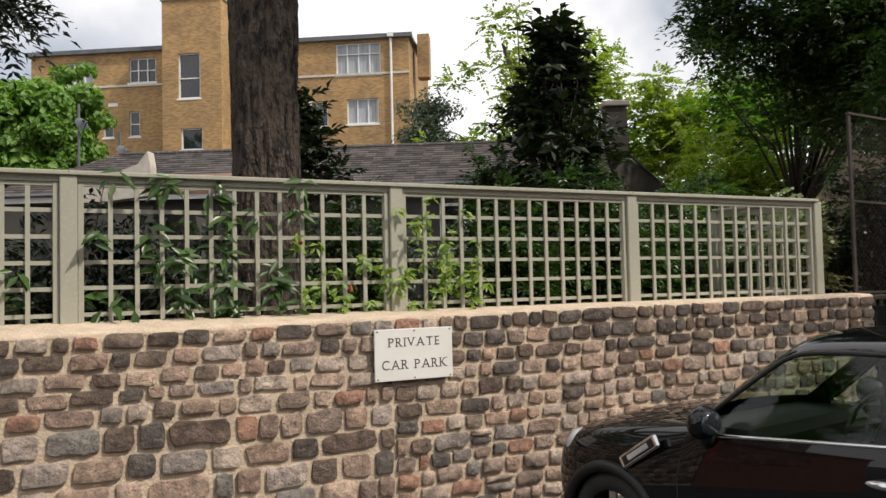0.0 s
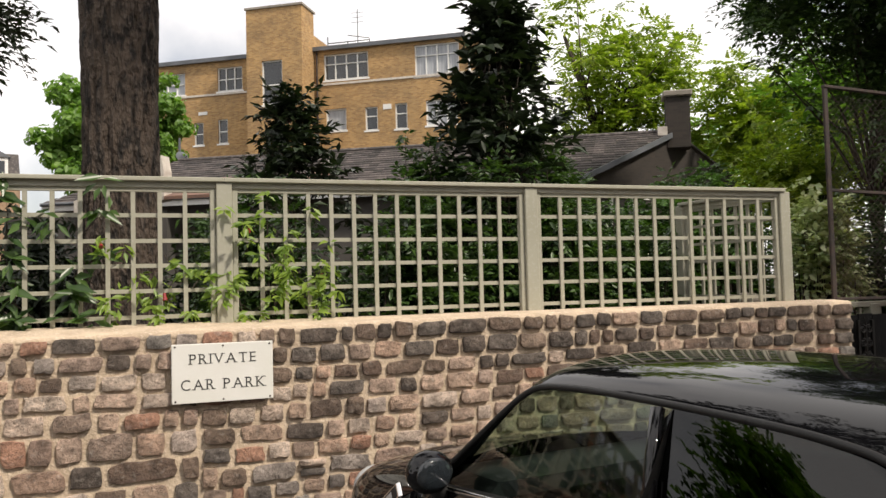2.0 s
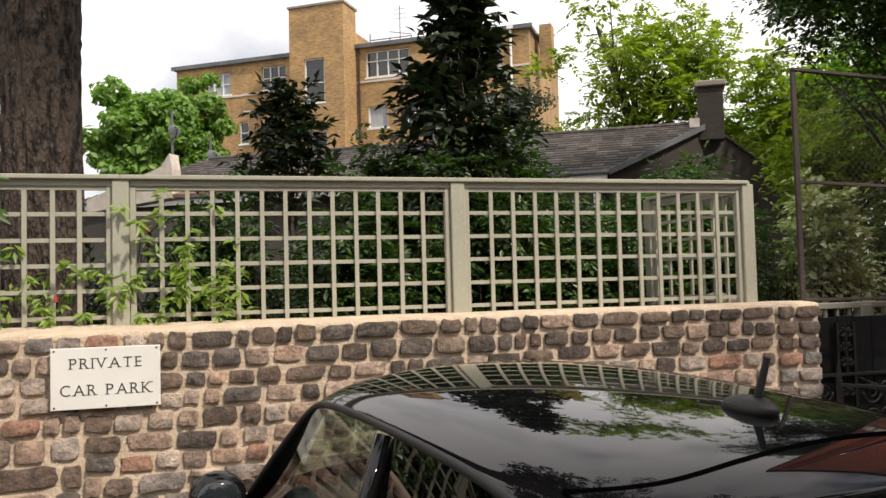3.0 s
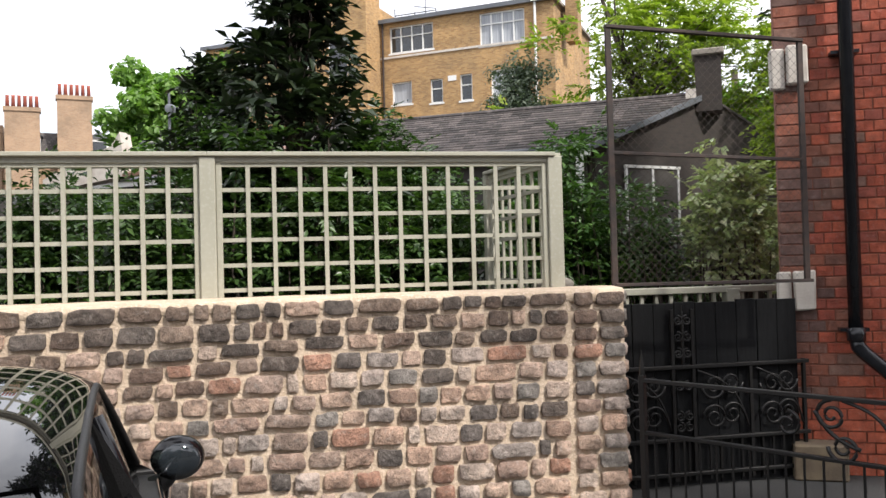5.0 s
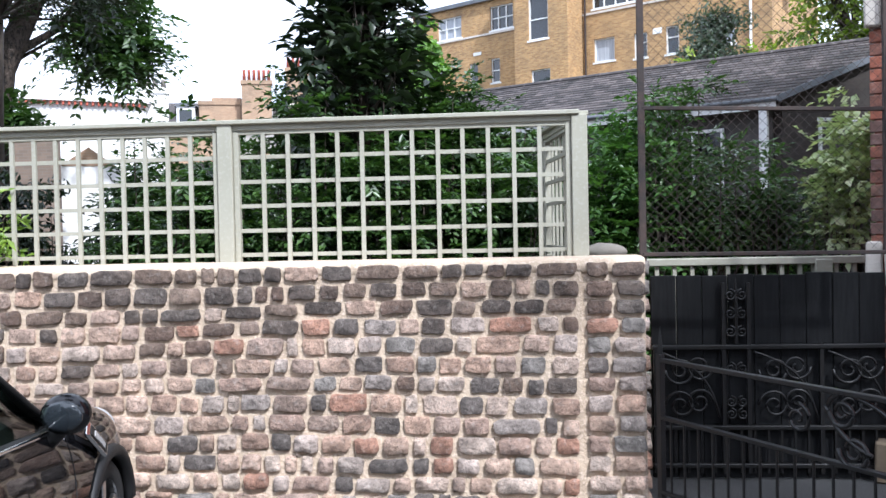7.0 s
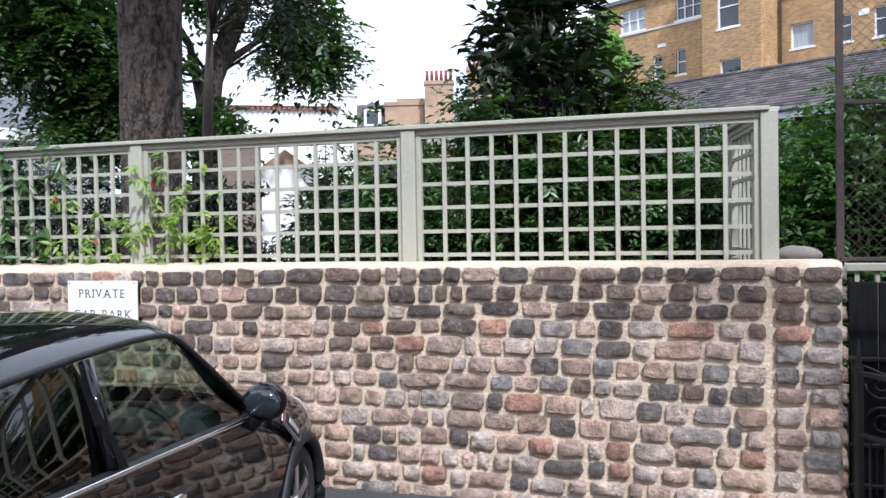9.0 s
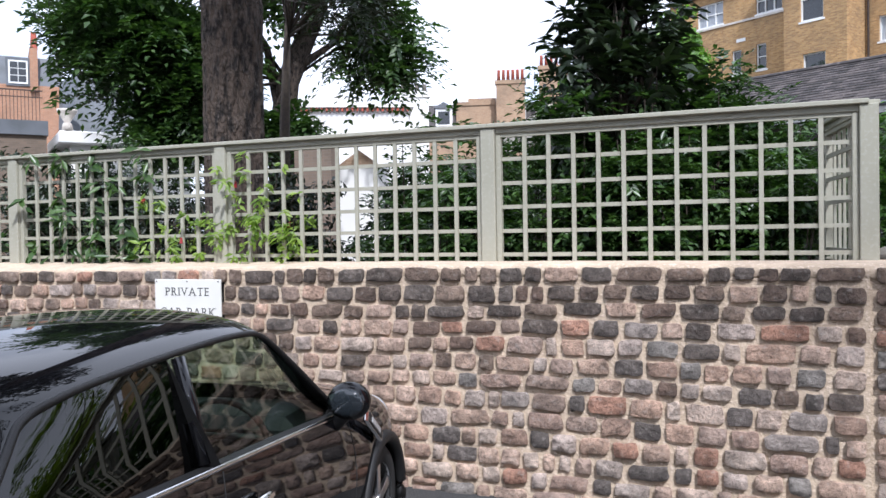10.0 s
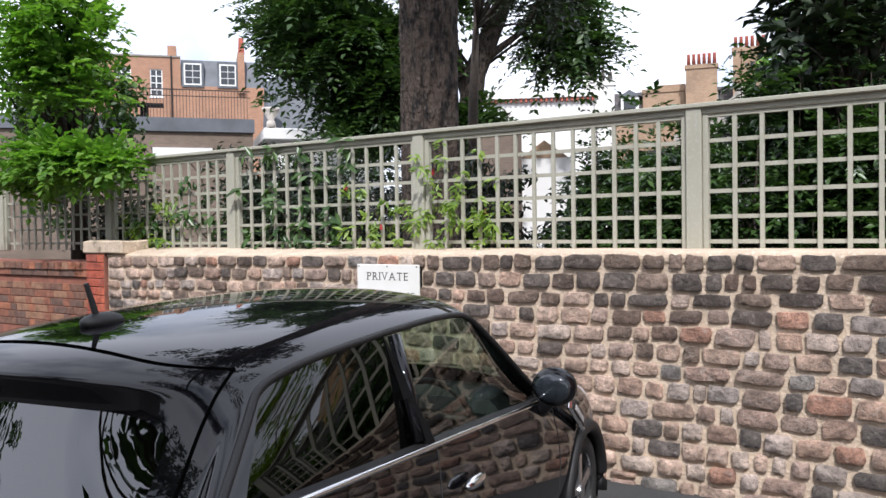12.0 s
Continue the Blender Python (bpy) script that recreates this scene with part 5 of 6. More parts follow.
# ---- planting ----
def tree(name, label, category, at, trunk, radii, limbs, blobs, density, leaf, leaf_l, leaf_w, seed, bark=None, group="", shell=0.3, spray=None):
    """Trunk points, limb end points and leafy clumps, all in world places."""
    g = np.random.default_rng(seed)
    t = thing(name, label, category, group)
    bark = bark or M["twig"]
    part("trunk", tube(bmesh.new(), trunk, radii, 12), bark, t, smooth=True)
    for p, q, r_ in limbs:
        p, q = Vector(p), Vector(q)
        mid = (p + q) / 2 + Vector(g.normal(0, 0.08, 3)) * (q - p).length + Vector((0, 0, 0.06 * (q - p).length))
        part("limb", tube(bmesh.new(), [p, p.lerp(mid, 0.5) * 0.5 + (p + (mid - p) * 0.5) * 0.5, mid, q], [r_, r_ * 0.85, r_ * 0.6, r_ * 0.2], 6), bark, t, smooth=True)
    if spray:
        c, n_, u = sprays(g, blobs, density, *spray, leaf_l)
        leaf_mesh("crown", c, n_, leaf_l, leaf_w, leaf, t, g, along=u)
    else:
        c, n_ = crown_points(g, blobs, density, shell)
        leaf_mesh("crown", c, n_, leaf_l, leaf_w, leaf, t, g)
    return t


def limbs_to(blobs, base, g, every=3, r_=0.03):
    return [(base, b[:3], r_) for b in blobs[::every]]


# big trunk behind the trellis, with furrowed bark
g = np.random.default_rng(3)
BT = thing("large_tree", "large tree trunk with deeply furrowed grey-brown bark", "tree")
bm = bmesh.new()
rings = []
for i in range(150):
    z = 0.0 + i * 0.065
    cx, cy = 1.79 - 0.006 * z, 6.62
    r0 = 0.245 + 0.06 * math.exp(-z * 1.6) - 0.003 * z + (0.02 if z > 3.3 else 0) * min(1, z - 3.3 if z > 3.3 else 0)
    ring = []
    for k in range(72):
        a = 2 * math.pi * k / 72
        p = Vector((math.cos(a) * 3.6, math.sin(a) * 3.6, z * 1.3))
        f = noise.noise(p * 1.5) * 0.5 + noise.noise(p * 3.4 + Vector((9, 0, 0))) * 0.35
        ridge = 1 - abs(f) * 2.2
        r_ = r0 + 0.042 * max(-0.9, ridge) + 0.015 * noise.noise(Vector((a, z * 0.4, 1)))
        ring.append(bm.verts.new((cx + r_ * math.cos(a), cy + r_ * math.sin(a), z)))
    rings.append(ring)
for a, b in zip(rings, rings[1:]):
    for k in range(72):
        bm.faces.new((a[k], a[(k + 1) % 72], b[(k + 1) % 72], b[k]))
bm.faces.new(rings[-1])
part("trunk", bm, M["bark"], BT)
for p, q, r_ in (((1.75, 6.62, 8.0), (4.5, 5.0, 10.5), 0.14), ((1.75, 6.62, 8.6), (-1.0, 8.0, 11.0), 0.12), ((1.75, 6.62, 8.3), (5.6, 1.9, 11.2), 0.13), ((1.75, 6.62, 9.4), (1.9, 4.0, 12.0), 0.12)):
    part("limb", tube(bmesh.new(), [p, (Vector(p) + Vector(q)) / 2 + Vector((0, 0, 0.4)), q], [r_, r_ * 0.7, r_ * 0.2], 8), M["bark"], BT, smooth=True)
# crown out of view; overhang and low clumps added to shade the garden
blobs = clumps(g, 2.4, 7.0, 11.6, 4.4, 3.6, 1.7, 120, 0.55) + clumps(g, 5.6, 1.9, 11.2, 3.4, 1.7, 0.9, 110, 0.5) + clumps(g, 1.7, 7.0, 7.3, 3.3, 2.2, 1.2, 120, 0.42)
c, n_ = crown_points(g, blobs, 90)
leaf_mesh("crown", c, n_, 0.20, 0.09, M["leaf_dark"], BT, g)

# dark tree behind the big trunk, with a crooked limb and hanging pinnate leaves
g = np.random.default_rng(11)
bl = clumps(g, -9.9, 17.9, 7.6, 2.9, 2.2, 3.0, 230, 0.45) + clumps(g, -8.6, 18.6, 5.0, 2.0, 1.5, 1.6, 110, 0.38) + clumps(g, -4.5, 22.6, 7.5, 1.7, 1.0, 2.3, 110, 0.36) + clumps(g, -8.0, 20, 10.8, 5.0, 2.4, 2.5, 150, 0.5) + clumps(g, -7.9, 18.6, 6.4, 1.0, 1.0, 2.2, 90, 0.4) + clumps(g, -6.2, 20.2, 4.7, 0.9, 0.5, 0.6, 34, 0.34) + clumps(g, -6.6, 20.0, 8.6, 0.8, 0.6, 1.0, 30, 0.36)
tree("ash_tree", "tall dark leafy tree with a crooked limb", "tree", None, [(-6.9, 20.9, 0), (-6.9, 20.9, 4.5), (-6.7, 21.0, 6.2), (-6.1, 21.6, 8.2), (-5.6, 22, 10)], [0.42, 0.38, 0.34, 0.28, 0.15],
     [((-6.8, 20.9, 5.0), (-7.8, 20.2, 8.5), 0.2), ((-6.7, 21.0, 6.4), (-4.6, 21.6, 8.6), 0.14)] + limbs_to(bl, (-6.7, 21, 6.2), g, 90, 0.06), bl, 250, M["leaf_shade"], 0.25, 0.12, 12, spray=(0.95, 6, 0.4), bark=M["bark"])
# hanging foliage of the garden tree at the far end
g = np.random.default_rng(13)
bl = clumps(g, -0.5, 13.2, 5.9, 0.75, 0.8, 1.1, 30, 0.36) + clumps(g, -1.6, 13.6, 7.2, 1.6, 1.0, 1.0, 34, 0.42)
tree("young_ash", "dark leafy tree with hanging pinnate leaves", "tree", None, [(-2.6, 14.2, 0), (-2.5, 14.2, 4.0), (-2.2, 14.0, 7.0)], [0.12, 0.10, 0.03], limbs_to(bl, (-2.3, 14.1, 5.6), g, 4, 0.03), bl, 170, M["leaf_dark"], 0.16, 0.06, 14, spray=(0.55, 5, 0.5))

# evergreen magnolia and its small neighbour
g = np.random.default_rng(21)
bl = []
for k in range(120):
    h = g.uniform(0, 1)
    z = 2.35 + 2.15 * h
    rad = 0.78 * (1 - h) ** 0.8 + 0.07
    a = g.uniform(0, 2 * math.pi)
    q = rad * g.uniform(0.3, 1.0)
    bl.append((5.22 + q * math.cos(a), 7.42 + q * math.sin(a), z, 0.15, 0.15, 0.13))
tree("magnolia", "evergreen magnolia with large dark glossy leaves", "tree", None, [(5.22, 7.42, 0), (5.22, 7.42, 2.5), (5.24, 7.42, 4.5)], [0.07, 0.05, 0.012], [((5.22, 7.42, 2.0 + 0.018 * k), b[:3], 0.014) for k, b in enumerate(bl[::2])], bl, 420, M["leaf_dark"], 0.16, 0.078, 22, spray=(0.17, 2, -0.1))
bl = []
for k in range(80):
    h = g.uniform(0, 1)
    a = g.uniform(0, 2 * math.pi)
    q = (0.85 * (1 - h) ** 0.7 + 0.1) * g.uniform(0.3, 1)
    bl.append((4.12 + q * math.cos(a), 13.2 + q * math.sin(a), 2.9 + 2.05 * h, 0.2, 0.2, 0.17))
tree("magnolia", "small evergreen magnolia with dark bronze leaves", "tree", None, [(4.12, 13.2, 0), (4.12, 13.2, 4.9)], [0.07, 0.015], [((4.12, 13.2, 2.4 + 0.02 * k), b[:3], 0.015) for k, b in enumerate(bl[::3])], bl, 260, M["leaf_dark"], 0.20, 0.095, 23, spray=(0.22, 2, -0.1))


def shrub(label, blobs, density, leaf, l_, w_, seed, name="shrub", category="shrub", shell=0.35, spray=None):
    g = np.random.default_rng(seed)
    t = thing(name, label, category)
    bm = bmesh.new()
    for b in blobs[::2]:
        tube(bm, [(b[0] * 0.3 + blobs[0][0] * 0.7, b[1] * 0.3 + blobs[0][1] * 0.7, 0.05), (b[0] + g.normal(0, 0.05), b[1], b[2] * 0.6), b[:3]], [0.018, 0.012, 0.004], 5)
    tagged(part("stem", bm, M["twig"], t), kind="stuff")
    if spray:
        c, n_, u = sprays(g, blobs, density, *spray, l_)
        leaf_mesh("foliage", c, n_, l_, w_, leaf, t, g, along=u)
    else:
        c, n_ = crown_points(g, blobs, density, shell)
        leaf_mesh("foliage", c, n_, l_, w_, leaf, t, g)
    return t


g = np.random.default_rng(31)
LAUREL = "dense laurel shrub with glossy mid-green leaves behind the trellis"
shrub(LAUREL, clumps(g, 4.15, 6.8, 1.6, 0.75, 0.5, 1.15, 150, 0.19), 775, M["leaf_mid"], 0.078, 0.036, 32, spray=(0.17, 3, 0.15))
shrub(LAUREL, clumps(g, 5.3, 6.9, 1.8, 0.95, 0.55, 1.3, 190, 0.19), 775, M["leaf_mid"], 0.078, 0.036, 33, spray=(0.17, 3, 0.15))
shrub("dense laurel shrub beside the corner post", clumps(g, 6.35, 7.1, 1.55, 0.75, 0.5, 1.15, 150, 0.19), 775, M["leaf_mid"], 0.078, 0.036, 34, spray=(0.17, 3, 0.15))
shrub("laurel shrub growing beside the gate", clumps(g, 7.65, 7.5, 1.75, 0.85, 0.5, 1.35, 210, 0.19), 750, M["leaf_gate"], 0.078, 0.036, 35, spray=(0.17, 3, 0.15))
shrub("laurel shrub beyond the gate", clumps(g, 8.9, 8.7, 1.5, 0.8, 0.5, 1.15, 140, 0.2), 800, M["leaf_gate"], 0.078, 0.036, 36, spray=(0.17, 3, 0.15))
shrub("tall laurel behind the corner of the trellis", clumps(g, 6.3, 8.3, 2.0, 0.9, 0.5, 1.25, 170, 0.2), 650, M["leaf_mid"], 0.078, 0.036, 46, spray=(0.17, 3, 0.15))
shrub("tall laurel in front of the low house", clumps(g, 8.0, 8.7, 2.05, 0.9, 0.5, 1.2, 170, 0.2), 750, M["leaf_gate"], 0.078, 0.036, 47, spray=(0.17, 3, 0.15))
shrub("dense laurel in the garden behind the trellis", clumps(g, 3.05, 8.0, 1.75, 0.72, 0.45, 1.2, 170, 0.19), 775, M["leaf_mid"], 0.078, 0.036, 37, spray=(0.17, 3, 0.15))
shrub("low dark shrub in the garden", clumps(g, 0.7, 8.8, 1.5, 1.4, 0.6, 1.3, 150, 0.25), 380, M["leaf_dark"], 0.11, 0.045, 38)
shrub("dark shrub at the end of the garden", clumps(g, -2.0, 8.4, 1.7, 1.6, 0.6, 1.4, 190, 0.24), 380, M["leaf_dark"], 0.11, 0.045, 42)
shrub("tall leafy shrub with narrow leaves behind the trellis", clumps(g, 3.0, 11.3, 2.2, 0.7, 0.6, 1.2, 80, 0.26), 300, M["leaf_mid"], 0.13, 0.042, 39)
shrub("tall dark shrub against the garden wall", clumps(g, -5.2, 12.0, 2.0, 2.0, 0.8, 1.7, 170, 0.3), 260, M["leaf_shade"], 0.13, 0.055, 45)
# hedges added as a near-black backing for the shaded garden
shrub("added dark hedge giving the garden its shaded depth", clumps(g, 3.2, 10.2, 1.2, 5.0, 0.5, 1.2, 210, 0.36), 170, M["leaf_dark"], 0.13, 0.055, 43)
shrub("added dark hedge giving the garden its shaded depth", clumps(g, 9.5, 11.5, 1.2, 3.4, 0.5, 1.2, 150, 0.36), 170, M["leaf_dark"], 0.13, 0.055, 44)
shrub("pale variegated dogwood beyond the gate", clumps(g, 9.75, 8.1, 2.05, 0.5, 0.35, 0.9, 120, 0.15), 760, M["leaf_pale"], 0.105, 0.066, 40, spray=(0.22, 3, 0.1))
shrub("pale variegated dogwood beyond the gate", clumps(g, 11.2, 9.6, 1.7, 0.7, 0.5, 0.9, 70, 0.2), 400, M["leaf_pale"], 0.105, 0.066, 41, spray=(0.22, 3, 0.1))

shrub("dark shrub beyond the wire mesh", clumps(g, 13.6, 11.0, 1.9, 1.5, 0.8, 1.7, 130, 0.3), 260, M["leaf_shade"], 0.12, 0.055, 48, spray=(0.3, 3, 0.3))
shrub("tall dark shrub beyond the gate", clumps(g, 14.6, 10.3, 2.6, 1.5, 0.8, 2.3, 150, 0.34), 230, M["leaf_dark"], 0.13, 0.06, 60, spray=(0.3, 3, 0.3))
# two shrubs added to darken the garden behind the left trellis
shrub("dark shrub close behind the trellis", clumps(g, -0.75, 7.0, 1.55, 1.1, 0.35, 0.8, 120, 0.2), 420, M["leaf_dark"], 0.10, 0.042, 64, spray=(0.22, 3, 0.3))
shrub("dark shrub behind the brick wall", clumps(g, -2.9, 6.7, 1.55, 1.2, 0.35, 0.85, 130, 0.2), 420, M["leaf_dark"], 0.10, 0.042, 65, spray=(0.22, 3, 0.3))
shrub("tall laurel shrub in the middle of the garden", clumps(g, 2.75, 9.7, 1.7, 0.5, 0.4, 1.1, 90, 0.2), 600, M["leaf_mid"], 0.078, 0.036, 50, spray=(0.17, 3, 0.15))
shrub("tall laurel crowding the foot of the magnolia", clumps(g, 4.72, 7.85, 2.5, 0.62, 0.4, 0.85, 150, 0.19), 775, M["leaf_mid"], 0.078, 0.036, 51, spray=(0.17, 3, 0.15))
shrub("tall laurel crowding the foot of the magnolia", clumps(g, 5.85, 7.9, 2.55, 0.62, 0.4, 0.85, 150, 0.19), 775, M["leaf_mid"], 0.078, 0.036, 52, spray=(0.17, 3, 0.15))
# hedge and shrub added, near-black leaves standing for shade deep in the garden
shrub("added dark hedge standing for the garden's shaded inside", clumps(g, -2.2, 10.2, 1.45, 2.6, 0.5, 1.35, 250, 0.3), 330, M["leaf_dark"], 0.11, 0.045, 53, spray=(0.25, 3, 0.3))
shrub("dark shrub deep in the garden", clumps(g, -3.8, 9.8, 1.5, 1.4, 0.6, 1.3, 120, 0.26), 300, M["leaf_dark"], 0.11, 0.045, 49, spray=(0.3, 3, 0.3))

# trees of the gardens behind
g = np.random.default_rng(51)
bl = clumps(g, 0.4, 42, 8.7, 3.6, 2.4, 4.4, 230, 0.85)
tree("lime_tree", "rounded bright green tree behind the satellite dishes", "tree", None, [(0.4, 42, 0), (0.4, 42, 9)], [0.3, 0.1], limbs_to(bl, (0.4, 42, 5.5), g, 9, 0.07), bl, 125, M["leaf_light"], 0.36, 0.22, 52)
bl = clumps(g, 12.8, 26.2, 6.6, 1.5, 1.3, 2.6, 90, 0.55)
tree("olive_tree", "rounded grey-green tree behind the slate roof", "tree", None, [(12.8, 26.2, 0), (12.8, 26.2, 7)], [0.2, 0.06], limbs_to(bl, (12.8, 26.2, 4.5), g, 5, 0.04), bl, 150, M["leaf_grey"], 0.17, 0.07, 53)
bl = clumps(g, 17.4, 24.5, 8.6, 5.6, 2.6, 3.4, 200, 0.44) + clumps(g, 16.8, 24.5, 5.9, 5.0, 1.6, 1.5, 120, 0.5) + clumps(g, 20.6, 22.0, 6.8, 2.6, 2.0, 2.8, 130, 0.46) + clumps(g, 15.0, 24.5, 13.8, 7.0, 2.6, 2.4, 80, 0.5)
tree("robinia", "airy yellow-green robinia with crooked branches", "tree", None, [(16.6, 24.8, 0), (16.6, 24.8, 6.2), (16.1, 24.8, 7.8), (15.2, 24.8, 10.2)], [0.24, 0.2, 0.15, 0.05], limbs_to(bl[:200], (16.5, 24.8, 6.6), g, 7, 0.06), bl, 185, M["leaf_lime"], 0.19, 0.11, 54, spray=(0.5, 4, 0.15))
bl = clumps(g, 22.5, 29.0, 6.2, 6.5, 2.2, 3.0, 190, 0.75)
tree("plane_tree", "broad light green tree in the gardens behind", "tree", None, [(22.5, 29.3, 0), (22.5, 29.3, 9)], [0.35, 0.12], limbs_to(bl, (22.5, 29.3, 5.0), g, 16, 0.09), bl, 75, M["leaf_light"], 0.27, 0.15, 59, spray=(0.7, 4, 0.3))
bl = clumps(g, 20.2, 18.2, 6.4, 2.6, 2.0, 3.2, 240, 0.42)
tree("field_maple", "sunlit green tree behind the gable", "tree", None, [(20.2, 18.4, 0), (20.2, 18.4, 6)], [0.16, 0.06], limbs_to(bl, (20.2, 18.4, 4.0), g, 20, 0.05), bl, 170, M["leaf_light"], 0.19, 0.10, 58, spray=(0.5, 3, 0.25))
bl = clumps(g, 17.0, 16.0, 4.1, 2.4, 1.5, 1.9, 170, 0.38)
tree("acer", "low yellow-green leafy tree beside the gable", "tree", None, [(16.8, 15.8, 0), (16.8, 15.8, 4)], [0.12, 0.04], limbs_to(bl, (16.8, 15.8, 2.4), g, 12, 0.035), bl, 190, M["leaf_lime"], 0.17, 0.09, 55, spray=(0.5, 4, 0.3))
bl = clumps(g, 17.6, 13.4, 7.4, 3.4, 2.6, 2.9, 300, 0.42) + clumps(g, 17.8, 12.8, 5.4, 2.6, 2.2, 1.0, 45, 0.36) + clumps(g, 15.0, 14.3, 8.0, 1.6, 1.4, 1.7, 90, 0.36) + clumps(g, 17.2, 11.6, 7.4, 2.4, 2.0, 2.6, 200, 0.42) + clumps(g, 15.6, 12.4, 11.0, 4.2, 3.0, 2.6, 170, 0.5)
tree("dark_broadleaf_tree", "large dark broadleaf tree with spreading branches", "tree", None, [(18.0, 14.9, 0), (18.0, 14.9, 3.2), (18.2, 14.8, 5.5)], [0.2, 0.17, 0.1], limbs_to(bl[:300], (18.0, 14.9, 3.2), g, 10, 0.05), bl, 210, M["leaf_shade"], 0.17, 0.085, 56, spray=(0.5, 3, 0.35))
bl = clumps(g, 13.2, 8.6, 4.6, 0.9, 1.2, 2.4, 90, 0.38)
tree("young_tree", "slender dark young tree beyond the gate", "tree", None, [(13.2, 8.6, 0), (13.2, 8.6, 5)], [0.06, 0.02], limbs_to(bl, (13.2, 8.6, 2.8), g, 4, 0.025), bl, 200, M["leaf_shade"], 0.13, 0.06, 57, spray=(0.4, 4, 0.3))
# bright tree overhanging the brick wall
g = np.random.default_rng(61)
bl = clumps(g, -2.6, 5.45, 3.85, 0.95, 0.85, 1.15, 170, 0.19) + clumps(g, -1.85, 5.0, 2.42, 0.85, 0.3, 0.24, 110, 0.12) + clumps(g, -2.7, 5.2, 2.3, 0.8, 0.25, 0.22, 60, 0.12) + clumps(g, -1.25, 5.15, 2.38, 0.5, 0.2, 0.13, 50, 0.10)
tree("hornbeam", "bright green tree overhanging the end of the wall", "tree", None, [(-3.6, 6.3, 0), (-3.5, 6.3, 2.4), (-3.0, 6.0, 4.6)], [0.1, 0.09, 0.03], limbs_to(bl, (-3.4, 6.25, 2.5), g, 6, 0.022), bl, 480, M["leaf_hornbeam"], 0.098, 0.064, 62, spray=(0.28, 4, 0.12))
# back hornbeam: shaded by a darker leaf colour than the front one
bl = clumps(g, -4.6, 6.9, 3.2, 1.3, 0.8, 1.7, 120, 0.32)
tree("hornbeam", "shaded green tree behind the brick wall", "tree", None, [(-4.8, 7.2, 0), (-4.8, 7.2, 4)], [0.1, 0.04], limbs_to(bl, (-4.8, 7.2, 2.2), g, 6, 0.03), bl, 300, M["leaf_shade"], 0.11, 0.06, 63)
# unseen street trees behind the camera, for shade and for reflections in the car
g = np.random.default_rng(71)
# added tree, its crown set between the sun and the wall's right part
bl = clumps(g, 12.9, 0.6, 8.6, 3.0, 2.4, 1.6, 55, 0.5)
tree("street_tree", "added leafy tree, out of view, that shades the wall", "tree", None, [(11.5, -1.2, 0), (11.4, -1.1, 4.5), (10.6, 0.6, 7.5)], [0.2, 0.17, 0.08], limbs_to(bl, (11.2, -0.8, 5.5), g, 5, 0.05), bl, 105, M["leaf_mid"], 0.20, 0.11, 72)
for k, (tx, ty, th) in enumerate(((-8.5, -7.2, 9.2), (-14.0, 3.0, 4.5), (17.0, -5.0, 6.0), (8.0, -10.0, 6.0))):
    bl = clumps(g, tx, ty, th, 3.0, 2.6, 2.6, 70, 0.75)
    tree("street_tree", "leafy street tree along the road", "tree", None, [(tx, ty, 0), (tx, ty, th)], [0.2, 0.1], limbs_to(bl, (tx, ty, th - 1.5), g, 6, 0.05), bl, 55, M["leaf_mid"], 0.26, 0.14, 75 + k)
bl = clumps(g, 1.6, -3.0, 7.4, 2.0, 2.0, 1.5, 60, 0.4)
tree("street_tree", "leafy street tree hanging over the pavement", "tree", None, [(2.2, -5.4, 0), (2.3, -5.2, 4.5), (1.9, -3.8, 7.0)], [0.2, 0.16, 0.06], limbs_to(bl, (2.2, -4.9, 5.4), g, 5, 0.05), bl, 90, M["leaf_mid"], 0.20, 0.11, 74)
# added tree that the car's rear pillar and side reflect as dark
bl = clumps(g, 9.4, -4.4, 7.2, 3.0, 2.0, 2.6, 90, 0.6)
tree("street_tree", "added leafy tree, out of view, darkening the car's reflections", "tree", None, [(9.6, -5.0, 0), (9.5, -4.8, 6.0)], [0.2, 0.1], limbs_to(bl, (9.5, -4.8, 5.0), g, 6, 0.05), bl, 70, M["leaf_mid"], 0.22, 0.12, 79)
bl = clumps(g, 1.0, -8.0, 6.5, 4.0, 2.5, 2.5, 80, 0.7)
tree("street_tree", "leafy street tree across the road", "tree", None, [(1.0, -8, 0), (1.0, -8, 7)], [0.2, 0.08], limbs_to(bl, (1, -8, 4), g, 5, 0.05), bl, 60, M["leaf_mid"], 0.24, 0.13, 73)

# climbers on the trellis
M["leaf_climb"] = leaf_mat("climber_leaves", (0.025, 0.06, 0.015), (0.085, 0.15, 0.04), rough=0.32, trans=0.25)
M["leaf_yellow"] = leaf_mat("young_climber_leaves", (0.12, 0.20, 0.03), (0.24, 0.33, 0.055), rough=0.4, trans=0.35)
M["flower"] = mat("red_flower", (0.30, 0.02, 0.025), (0.24, 0.015, 0.02), rough=0.5, bump=0)


